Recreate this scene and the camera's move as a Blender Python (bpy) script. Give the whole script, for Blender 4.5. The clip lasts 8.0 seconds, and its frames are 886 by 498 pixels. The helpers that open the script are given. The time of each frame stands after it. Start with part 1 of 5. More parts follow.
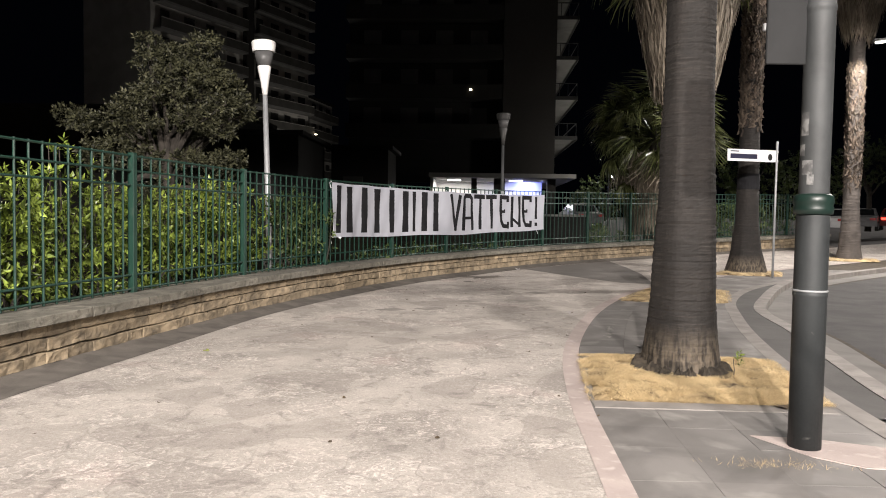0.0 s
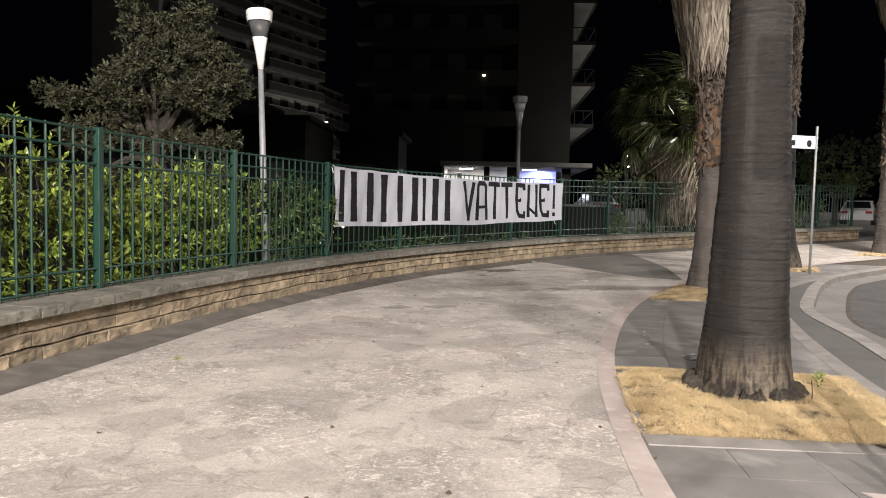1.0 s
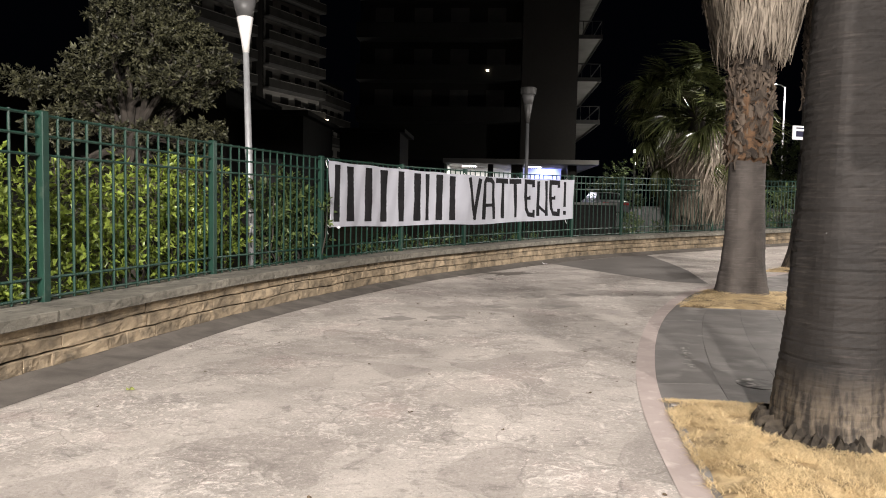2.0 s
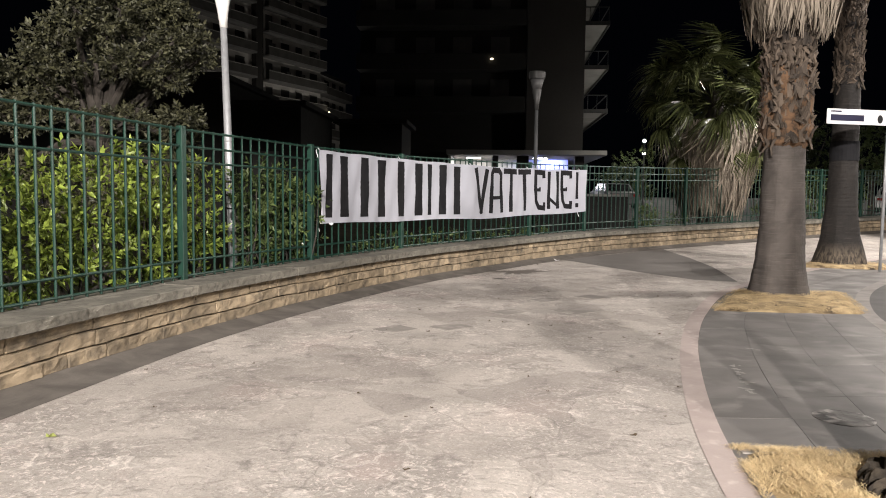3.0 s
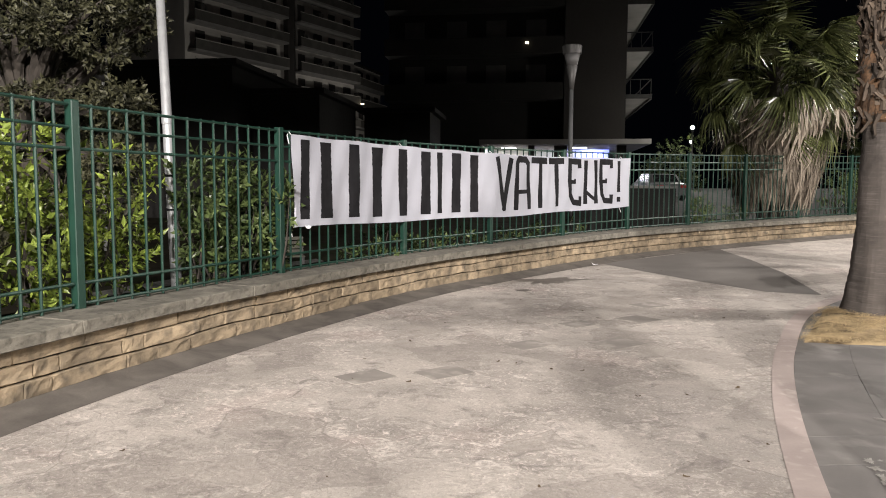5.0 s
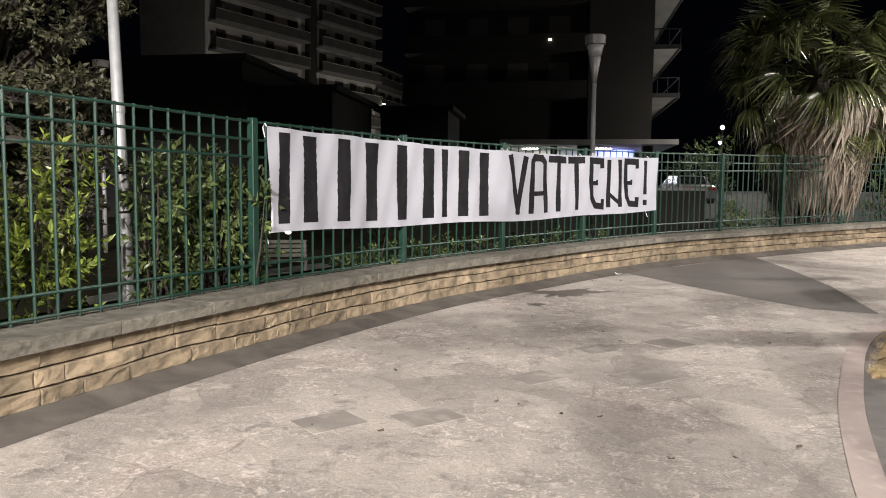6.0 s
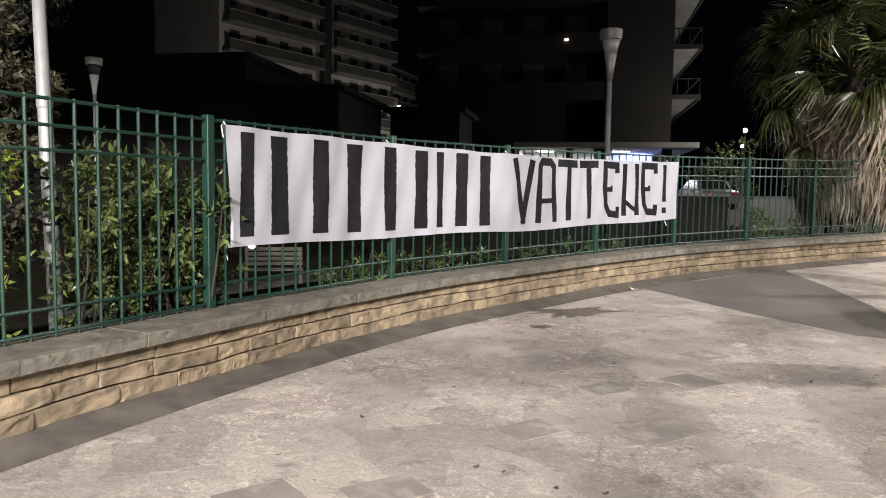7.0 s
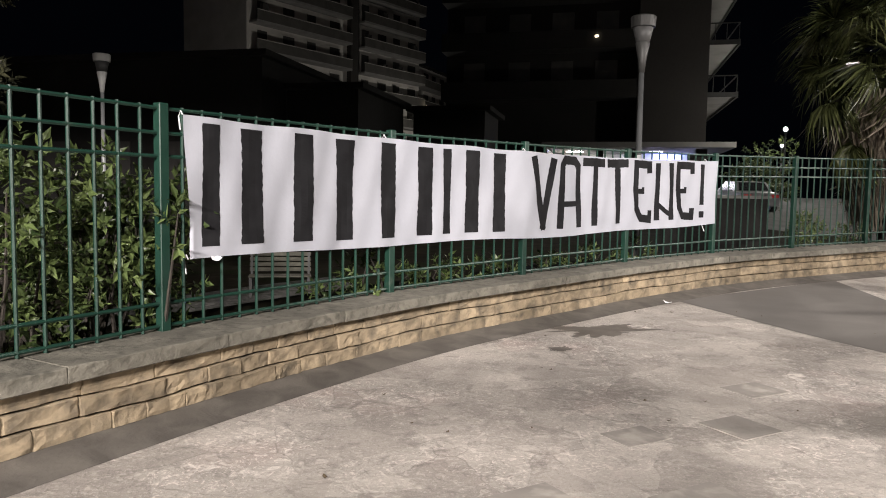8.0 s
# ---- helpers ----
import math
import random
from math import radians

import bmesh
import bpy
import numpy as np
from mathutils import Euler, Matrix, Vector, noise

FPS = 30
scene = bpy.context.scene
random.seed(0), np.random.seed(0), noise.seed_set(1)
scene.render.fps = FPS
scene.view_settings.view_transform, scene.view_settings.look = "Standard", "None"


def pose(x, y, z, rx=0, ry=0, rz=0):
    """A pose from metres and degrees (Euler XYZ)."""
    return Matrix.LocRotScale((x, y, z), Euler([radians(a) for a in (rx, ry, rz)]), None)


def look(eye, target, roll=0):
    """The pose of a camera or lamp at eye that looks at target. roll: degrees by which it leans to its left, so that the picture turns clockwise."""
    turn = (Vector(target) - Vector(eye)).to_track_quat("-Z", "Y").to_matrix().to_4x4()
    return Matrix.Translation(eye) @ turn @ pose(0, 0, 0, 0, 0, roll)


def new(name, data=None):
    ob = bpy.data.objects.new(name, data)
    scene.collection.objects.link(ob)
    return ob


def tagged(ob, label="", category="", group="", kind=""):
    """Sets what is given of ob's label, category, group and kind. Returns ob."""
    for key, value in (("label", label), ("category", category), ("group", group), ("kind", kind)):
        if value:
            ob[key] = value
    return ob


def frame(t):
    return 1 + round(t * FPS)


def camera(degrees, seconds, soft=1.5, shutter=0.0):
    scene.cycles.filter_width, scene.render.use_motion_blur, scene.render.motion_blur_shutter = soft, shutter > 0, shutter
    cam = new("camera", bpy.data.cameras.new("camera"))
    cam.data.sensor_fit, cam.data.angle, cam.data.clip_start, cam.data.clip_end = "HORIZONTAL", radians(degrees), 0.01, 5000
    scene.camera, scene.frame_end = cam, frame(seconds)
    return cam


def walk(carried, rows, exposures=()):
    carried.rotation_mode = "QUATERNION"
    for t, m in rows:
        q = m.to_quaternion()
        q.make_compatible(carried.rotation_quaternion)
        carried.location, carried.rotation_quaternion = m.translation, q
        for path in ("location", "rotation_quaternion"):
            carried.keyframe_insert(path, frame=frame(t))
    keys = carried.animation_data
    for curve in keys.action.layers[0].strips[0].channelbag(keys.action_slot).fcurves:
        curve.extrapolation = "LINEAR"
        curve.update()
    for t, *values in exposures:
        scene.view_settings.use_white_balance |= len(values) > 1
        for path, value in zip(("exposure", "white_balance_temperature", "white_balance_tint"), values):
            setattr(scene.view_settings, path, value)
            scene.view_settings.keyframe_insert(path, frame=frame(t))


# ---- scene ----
cam = camera(64.0, 8.0, soft=1.0)
PATH = [
    (0, (0.461, -0.113, 1.582), (0.361, 1.882, 1.494), 0.9),
    (0.5, (0.386, 0.532, 1.549), (0.27, 2.526, 1.442), 1.1),
    (1, (0.374, 1.144, 1.551), (0.244, 3.136, 1.434), 1.3),
    (1.5, (0.327, 1.765, 1.535), (0.185, 3.757, 1.414), 1.3),
    (1.7, (0.287, 2.005, 1.541), (0.151, 3.997, 1.423), 1.3),
    (3, (0.144, 3.634, 1.545), (-0.003, 5.624, 1.404), 0.7),
    (3.4, (0.178, 4.103, 1.55), (0.01, 6.091, 1.416), 0.7),
    (3.5, (0.186, 4.241, 1.548), (0.015, 6.229, 1.405), 0.3),
    (4, (0.242, 4.858, 1.543), (0.056, 6.844, 1.399), 0.1),
    (4.5, (0.366, 5.444, 1.572), (0.142, 7.426, 1.418), 0.0),
    (4.7, (0.386, 5.675, 1.594), (0.149, 7.654, 1.431), 0.1),
    (6, (0.526, 7.26, 1.6), (0.203, 9.227, 1.439), 0.6),
    (6.5, (0.579, 7.848, 1.632), (0.245, 9.814, 1.474), 0.8),
    (7, (0.643, 8.373, 1.671), (0.273, 10.332, 1.516), 0.9),
    (7.5, (0.666, 8.929, 1.69), (0.273, 10.884, 1.539), 1.0),
    (8, (0.7, 9.505, 1.688), (0.248, 11.447, 1.535), 1.0),
]
walk(cam, [(t, look(eye, target, roll)) for t, eye, target, roll in PATH], [(0, 0.07), (3, 0.24), (5, 0.4), (8, 0.52)])

# ---- night sky and street lighting ----
world = bpy.data.worlds.new("night_sky")
scene.world = world
world.use_nodes = True
world.node_tree.nodes["Background"].inputs["Color"].default_value = (0.0004, 0.0005, 0.0009, 1)
world.node_tree.nodes["Background"].inputs["Strength"].default_value = 1.0
# masts of the street lights: foot, height, reach of the arm, watts
STREET_LIGHTS = [((-2.4, -18.0), 12.0, (0.6, 0.9), 46000), ((2.4, -18.6), 12.0, (-0.6, 0.6), 40000), ((7.6, -12.0), 11.5, (-0.9, 0.2), 25000), ((15.2, 17.0), 10.0, (-1.2, -0.1), 4200),
                 ((14.9, 24.2), 7.4, (-1.0, 0.4), 3500)]
LAMP_COLOUR = (1.0, 0.92, 0.865)


# ---- helpers for building ----
def ground_z(y):
    """The pavement rises gently away from the start."""
    y = min(y, 60.0)
    if y < 12:
        return 0.0
    return 0.0013 * (y - 12) ** 2 if y < 33 else 0.5733 + 0.0546 * (y - 33)


def mesh_of(name, verts, faces, material=None, smooth=False):
    me = bpy.data.meshes.new(name)
    me.from_pydata([tuple(v) for v in verts], [], faces)
    me.validate()
    if material:
        me.materials.append(material)
    if smooth:
        me.shade_smooth()
    return me


def bm_mesh(name, bm, material=None, smooth=False):
    me = bpy.data.meshes.new(name)
    bm.to_mesh(me)
    bm.free()
    if material:
        me.materials.append(material)
    if smooth:
        me.shade_smooth()
    return me


def part(name, bm, material, parent, label="", smooth=False):
    """Links a bmesh or a mesh as one object under a thing or a part."""
    me = bm if isinstance(bm, bpy.types.Mesh) else bm_mesh(name, bm, material, smooth)
    ob = new(name, me)
    ob.parent = parent
    if label:
        ob["label"] = label
    return ob


def thing(name, label, category, at=(0, 0, 0), turn=0.0, group="", kind=""):
    ob = new(name)
    ob.matrix_basis = pose(*at, 0, 0, turn)
    return tagged(ob, label, category, group, kind)


def box(bm, x0, x1, y0, y1, z0, z1, bevel=0.0):
    r = bmesh.ops.create_cube(bm, size=1.0)
    for v in r["verts"]:
        v.co = Vector(((x0 + x1) / 2 + v.co.x * (x1 - x0), (y0 + y1) / 2 + v.co.y * (y1 - y0), (z0 + z1) / 2 + v.co.z * (z1 - z0)))
    if bevel:
        edges = list({e for v in r["verts"] for e in v.link_edges})
        bmesh.ops.bevel(bm, geom=edges, offset=bevel, segments=1, affect="EDGES")
    return bm


def boxed(*a, bevel=0.0):
    return box(bmesh.new(), *a, bevel=bevel)


def turned(profile, segments=24):
    """A closed shape of revolution from (radius, z) pairs."""
    verts, faces = [], []
    for r, z in profile:
        for k in range(segments):
            a = 2 * math.pi * k / segments
            verts.append((r * math.cos(a), r * math.sin(a), z))
    n = len(profile)
    for i in range(n - 1):
        for k in range(segments):
            k2 = (k + 1) % segments
            faces.append((i * segments + k, i * segments + k2, (i + 1) * segments + k2, (i + 1) * segments + k))
    faces.append(tuple(range(segments))[::-1])
    faces.append(tuple((n - 1) * segments + k for k in range(segments)))
    return verts, faces


def tube(points, radii, segments=8):
    """A tube along points, as verts and faces."""
    verts, faces = [], []
    pts = [Vector(p) for p in points]
    for i, p in enumerate(pts):
        d = (pts[min(i + 1, len(pts) - 1)] - pts[max(i - 1, 0)]).normalized()
        side = d.cross(Vector((0.3, 0.2, 1)) if abs(d.z) < 0.9 else Vector((1, 0.1, 0))).normalized()
        up = side.cross(d)
        for k in range(segments):
            a = 2 * math.pi * k / segments
            verts.append(p + (side * math.cos(a) + up * math.sin(a)) * radii[i])
    for i in range(len(pts) - 1):
        for k in range(segments):
            k2 = (k + 1) % segments
            faces.append((i * segments + k, i * segments + k2, (i + 1) * segments + k2, (i + 1) * segments + k))
    faces.append(tuple(range(segments))[::-1])
    faces.append(tuple((len(pts) - 1) * segments + k for k in range(segments)))
    return verts, faces


def joined(*pieces):
    verts, faces = [], []
    for v, f in pieces:
        o = len(verts)
        verts.extend(v)
        faces.extend(tuple(i + o for i in q) for q in f)
    return verts, faces


def spline(points, steps):
    """A smooth line through points (Catmull-Rom)."""
    out = []
    p = [Vector(q) for q in points]
    p = [2 * p[0] - p[1]] + p + [2 * p[-1] - p[-2]]
    for i in range(1, len(p) - 2):
        for k in range(steps):
            t = k / steps
            a, b, c, d = p[i - 1], p[i], p[i + 1], p[i + 2]
            out.append(0.5 * (2 * b + (c - a) * t + (2 * a - 5 * b + 4 * c - d) * t * t + (3 * b - a - 3 * c + d) * t ** 3))
    out.append(p[-2])
    return out


# ---- materials ----
def surface(name, dark, light, scale=6.0, rough=0.8, bump=0.3, fine=60.0, metal=0.0, contrast=(0.35, 0.65), blotch=None, per_piece=0.0, spec=0.5, where="Position"):
    """A procedural surface: colour varied at two scales, relief, and roughness that follows the grain."""
    m = bpy.data.materials.new(name)
    m.use_nodes = True
    nt = m.node_tree
    bs = nt.nodes["Principled BSDF"]
    bs.inputs["Specular IOR Level"].default_value = spec
    if where == "Position":
        place = nt.nodes.new("ShaderNodeNewGeometry").outputs["Position"]
    else:
        place = nt.nodes.new("ShaderNodeTexCoord").outputs["Object"]

    def grain(sc, detail=6.0, dist=0.0):
        n = nt.nodes.new("ShaderNodeTexNoise")
        n.inputs["Scale"].default_value, n.inputs["Detail"].default_value, n.inputs["Distortion"].default_value = sc, detail, dist
        nt.links.new(place, n.inputs["Vector"])
        return n.outputs["Fac"]

    def ramp(fac, lo, hi):
        r = nt.nodes.new("ShaderNodeMapRange")
        r.inputs["From Min"].default_value, r.inputs["From Max"].default_value = lo, hi
        nt.links.new(fac, r.inputs["Value"])
        return r.outputs["Result"]

    def mix(fac, a, b):
        x = nt.nodes.new("ShaderNodeMix")
        x.data_type = "RGBA"
        for sock, v in ((x.inputs["Factor"], fac), (x.inputs["A"], a), (x.inputs["B"], b)):
            if isinstance(v, (float, int)):
                sock.default_value = v
            elif isinstance(v, tuple):
                sock.default_value = (*v, 1)
            else:
                nt.links.new(v, sock)
        return x.outputs["Result"]

    def math_node(op, a, b):
        x = nt.nodes.new("ShaderNodeMath")
        x.operation = op
        for sock, v in zip(x.inputs, (a, b)):
            if isinstance(v, (float, int)):
                sock.default_value = v
            else:
                nt.links.new(v, sock)
        return x.outputs[0]

    big, small = grain(scale, 8.0, 0.6), grain(fine, 4.0)
    f = math_node("ADD", math_node("MULTIPLY", ramp(big, *contrast), 0.7), math_node("MULTIPLY", small, 0.4))
    col = mix(f, dark, light)
    if blotch:
        colour, sc, lo, hi = blotch
        col = mix(ramp(grain(sc, 5.0, 0.3), lo, hi), col, colour)
    if per_piece:
        rnd = nt.nodes.new("ShaderNodeObjectInfo").outputs["Random"]
        hs = nt.nodes.new("ShaderNodeHueSaturation")
        nt.links.new(col, hs.inputs["Color"])
        nt.links.new(math_node("ADD", math_node("MULTIPLY", rnd, 2 * per_piece), 1 - per_piece), hs.inputs["Value"])
        col = hs.outputs["Color"]
    nt.links.new(col, bs.inputs["Base Color"])
    nt.links.new(math_node("ADD", math_node("MULTIPLY", small, 0.25), rough - 0.12), bs.inputs["Roughness"])
    bs.inputs["Metallic"].default_value = metal
    if bump:
        b = nt.nodes.new("ShaderNodeBump")
        b.inputs["Strength"].default_value, b.inputs["Distance"].default_value = bump, 0.01
        nt.links.new(f, b.inputs["Height"])
        nt.links.new(b.outputs["Normal"], bs.inputs["Normal"])
    return m


def glow(name, colour, strength):
    m = bpy.data.materials.new(name)
    m.use_nodes = True
    bs = m.node_tree.nodes["Principled BSDF"]
    bs.inputs["Base Color"].default_value = (*colour, 1)
    bs.inputs["Emission Color"].default_value = (*colour, 1)
    bs.inputs["Emission Strength"].default_value = strength
    return m


def leafy(name, dark, light, gloss=0.4, through_light=0.25, patches=2.2):
    """Leaves: colour varied from leaf to leaf, a little light passing through."""
    m = bpy.data.materials.new(name)
    m.use_nodes = True
    nt = m.node_tree
    bs = nt.nodes["Principled BSDF"]
    geo = nt.nodes.new("ShaderNodeNewGeometry")
    n = nt.nodes.new("ShaderNodeTexNoise")
    n.inputs["Scale"].default_value = patches
    nt.links.new(geo.outputs["Position"], n.inputs["Vector"])
    add = nt.nodes.new("ShaderNodeMath")
    add.operation = "MULTIPLY_ADD"
    add.inputs[1].default_value = 0.75
    nt.links.new(geo.outputs["Random Per Island"], add.inputs[0])
    half = nt.nodes.new("ShaderNodeMath")
    half.operation = "MULTIPLY_ADD"
    half.inputs[1].default_value, half.inputs[2].default_value = 1.2, -0.45
    nt.links.new(n.outputs["Fac"], half.inputs[0])
    nt.links.new(half.outputs[0], add.inputs[2])
    x = nt.nodes.new("ShaderNodeMix")
    x.data_type = "RGBA"
    x.inputs["A"].default_value, x.inputs["B"].default_value = (*dark, 1), (*light, 1)
    nt.links.new(add.outputs[0], x.inputs["Factor"])
    nt.links.new(x.outputs["Result"], bs.inputs["Base Color"])
    bs.inputs["Roughness"].default_value = gloss
    tr = nt.nodes.new("ShaderNodeBsdfTranslucent")
    nt.links.new(x.outputs["Result"], tr.inputs["Color"])
    sh = nt.nodes.new("ShaderNodeMixShader")
    sh.inputs[0].default_value = through_light
    nt.links.new(bs.outputs[0], sh.inputs[1])
    nt.links.new(tr.outputs[0], sh.inputs[2])
    nt.links.new(sh.outputs[0], nt.nodes["Material Output"].inputs["Surface"])
    return m


def stamped_concrete():
    """Pale stamped concrete: mottled, with worn whitish ridges, faint irregular joints and pinkish stains."""
    m = surface("pale_stamped_concrete", (0.285, 0.26, 0.235), (0.5, 0.458, 0.416), 1.1, 0.78, 0.35, 30.0, blotch=((0.46, 0.36, 0.33), 0.9, 0.58, 0.85))
    nt = m.node_tree
    bs = nt.nodes["Principled BSDF"]
    col = bs.inputs["Base Color"].links[0].from_socket
    place = next(n for n in nt.nodes if n.bl_idname == "ShaderNodeNewGeometry").outputs["Position"]

    def node(kind, **values):
        n = nt.nodes.new(kind)
        for k, val in values.items():
            n.inputs[k].default_value = val
        return n

    def span(sock, lo, hi):
        r = node("ShaderNodeMapRange", **{"From Min": lo, "From Max": hi})
        nt.links.new(sock, r.inputs["Value"])
        return r.outputs["Result"]

    def times(a, b):
        x = nt.nodes.new("ShaderNodeMath")
        x.operation = "MULTIPLY"
        for sock, val in zip(x.inputs, (a, b)):
            if isinstance(val, float):
                sock.default_value = val
            else:
                nt.links.new(val, sock)
        return x.outputs[0]

    def over(fac, a, colour):
        x = nt.nodes.new("ShaderNodeMix")
        x.data_type = "RGBA"
        nt.links.new(fac, x.inputs["Factor"])
        nt.links.new(a, x.inputs["A"])
        x.inputs["B"].default_value = (*colour, 1)
        return x.outputs["Result"]

    # worn ridges
    ridge = node("ShaderNodeTexNoise", Scale=6.5, Detail=10.0, Roughness=0.72, Distortion=1.3)
    nt.links.new(place, ridge.inputs["Vector"])
    patch = node("ShaderNodeTexNoise", Scale=0.9, Detail=3.0)
    nt.links.new(place, patch.inputs["Vector"])
    worn = times(span(ridge.outputs["Fac"], 0.53, 0.66), span(patch.outputs["Fac"], 0.35, 0.62))
    col = over(times(worn, 0.95), col, (0.76, 0.705, 0.65))
    # thin bright scuffs
    scuff = node("ShaderNodeTexNoise", Scale=13.0, Detail=7.0, Roughness=0.62, Distortion=2.2)
    nt.links.new(place, scuff.inputs["Vector"])
    col = over(times(times(span(scuff.outputs["Fac"], 0.565, 0.6), span(patch.outputs["Fac"], 0.36, 0.56)), 0.62), col, (0.8, 0.72, 0.665))
    # darker hollows
    low = node("ShaderNodeTexNoise", Scale=4.5, Detail=9.0, Roughness=0.7, Distortion=0.8)
    nt.links.new(place, low.inputs["Vector"])
    col = over(times(span(low.outputs["Fac"], 0.53, 0.66), 0.66), col, (0.17, 0.153, 0.138))
    # fine pits and pale grit
    grit = node("ShaderNodeTexNoise", Scale=48.0, Detail=7.0, Roughness=0.75, Distortion=0.6)
    nt.links.new(place, grit.inputs["Vector"])
    col = over(times(span(grit.outputs["Fac"], 0.54, 0.68), 0.65), col, (0.14, 0.125, 0.112))
    col = over(times(span(grit.outputs["Fac"], 0.45, 0.33), 0.55), col, (0.74, 0.69, 0.64))
    # irregular joints, here and there worn away
    warp = node("ShaderNodeTexNoise", Scale=3.0, Detail=4.0)
    nt.links.new(place, warp.inputs["Vector"])
    shift = nt.nodes.new("ShaderNodeVectorMath")
    shift.operation = "MULTIPLY_ADD"
    nt.links.new(warp.outputs["Color"], shift.inputs[0])
    shift.inputs[1].default_value = (0.22, 0.22, 0.0)
    nt.links.new(place, shift.inputs[2])
    cells = node("ShaderNodeTexVoronoi", Scale=1.7)
    cells.feature = "DISTANCE_TO_EDGE"
    nt.links.new(shift.outputs[0], cells.inputs["Vector"])
    # each stamped shape a tone of its own
    tone = node("ShaderNodeTexVoronoi", Scale=1.7)
    nt.links.new(shift.outputs[0], tone.inputs["Vector"])
    split = nt.nodes.new("ShaderNodeSeparateColor")
    nt.links.new(tone.outputs["Color"], split.inputs[0])
    col = over(times(span(split.outputs[0], 0.6, 0.75), 0.3), col, (0.2, 0.175, 0.158))
    col = over(times(span(split.outputs[1], 0.7, 0.8), 0.12), col, (0.6, 0.55, 0.49))
    joint = times(span(cells.outputs["Distance"], 0.014, 0.0), span(patch.outputs["Fac"], 0.44, 0.58))
    col = over(times(joint, 0.42), col, (0.12, 0.106, 0.093))
    nt.links.new(col, bs.inputs["Base Color"])
    old = bs.inputs["Normal"].links[0].from_node
    b = node("ShaderNodeBump", Strength=1.0, Distance=0.017)
    nt.links.new(ridge.outputs["Fac"], b.inputs["Height"])
    nt.links.new(old.outputs["Normal"], b.inputs["Normal"])
    nt.links.new(b.outputs["Normal"], bs.inputs["Normal"])
    return m


ASPHALT = surface("asphalt", (0.035, 0.034, 0.034), (0.075, 0.072, 0.07), 1.5, 0.85, 0.5, 90.0)
PAVING = stamped_concrete()
BORDER = surface("pinkish_concrete_border", (0.3, 0.25, 0.232), (0.46, 0.39, 0.362), 2.2, 0.8, 0.6, 45.0, contrast=(0.28, 0.72), blotch=((0.54, 0.475, 0.44), 8.0, 0.56, 0.8))
STRIP = surface("dark_gutter_concrete", (0.062, 0.055, 0.048), (0.145, 0.13, 0.114), 3.5, 0.85, 0.6, 40.0, contrast=(0.33, 0.67))
TILE = surface("grey_basalt_tile", (0.105, 0.099, 0.093), (0.205, 0.193, 0.183), 1.8, 0.66, 0.3, 50.0, per_piece=0.14, blotch=((0.3, 0.285, 0.265), 1.9, 0.56, 0.74))
BANDGREY = surface("worn_asphalt_band", (0.06, 0.057, 0.055), (0.1, 0.096, 0.092), 1.6, 0.8, 0.3, 70.0)
KERB = surface("kerb_stone", (0.17, 0.157, 0.145), (0.3, 0.278, 0.256), 3.0, 0.75, 0.4, 50.0, per_piece=0.1)
CHANNEL = surface("grey_channel_concrete", (0.13, 0.123, 0.115), (0.21, 0.2, 0.187), 1.4, 0.85, 0.4, 50.0)
COPING = surface("weathered_coping_concrete", (0.08, 0.076, 0.062), (0.215, 0.2, 0.165), 3.4, 0.92, 1.0, 55.0, per_piece=0.12, contrast=(0.34, 0.66), blotch=((0.07, 0.066, 0.054), 15.0, 0.5, 0.74))
STONE = surface("tufa_stone", (0.125, 0.1, 0.068), (0.38, 0.3, 0.198), 4.0, 0.95, 1.0, 40.0, per_piece=0.22, contrast=(0.32, 0.68), blotch=((0.098, 0.081, 0.059), 6.5, 0.48, 0.72))
MORTAR = surface("mortar", (0.035, 0.029, 0.022), (0.09, 0.075, 0.055), 6.0, 0.95, 0.4)
GREEN = surface("green_fence_paint", (0.0068, 0.029, 0.0205), (0.012, 0.045, 0.031), 3.0, 0.45, 0.15, 80.0, blotch=((0.06, 0.08, 0.06), 5.0, 0.64, 0.8))
CLOTH = surface("white_banner_cloth", (0.35, 0.36, 0.405), (0.415, 0.425, 0.475), 1.2, 0.9, 0.25, 30.0)
INK = surface("black_banner_paint", (0.007, 0.007, 0.008), (0.018, 0.018, 0.02), 4.0, 0.85, 0.1, 30.0, spec=0.15)
STEEL = surface("galvanised_steel", (0.27, 0.28, 0.288), (0.4, 0.412, 0.422), 5.0, 0.5, 0.1, 40.0, metal=0.35)
LAMPWHITE = surface("white_lamp_enamel", (0.7, 0.7, 0.68), (0.8, 0.8, 0.78), 3.0, 0.35, 0.05, 30.0)
DARKMETAL = surface("dark_lamp_metal", (0.05, 0.05, 0.05), (0.1, 0.1, 0.1), 3.0, 0.5, 0.1, 30.0)
POLEGREY = surface("grey_green_pole_paint", (0.012, 0.0145, 0.0155), (0.026, 0.029, 0.03), 3.0, 0.62, 0.2, 50.0, blotch=((0.22, 0.22, 0.2), 6.0, 0.65, 0.8))
POLETOP = surface("pale_grey_pole_paint", (0.022, 0.024, 0.0245), (0.046, 0.049, 0.05), 3.0, 0.65, 0.2, 50.0)
PALMBARK = surface("palm_bark", (0.034, 0.029, 0.026), (0.092, 0.08, 0.071), 3.0, 0.9, 0.9, 30.0, contrast=(0.3, 0.7))


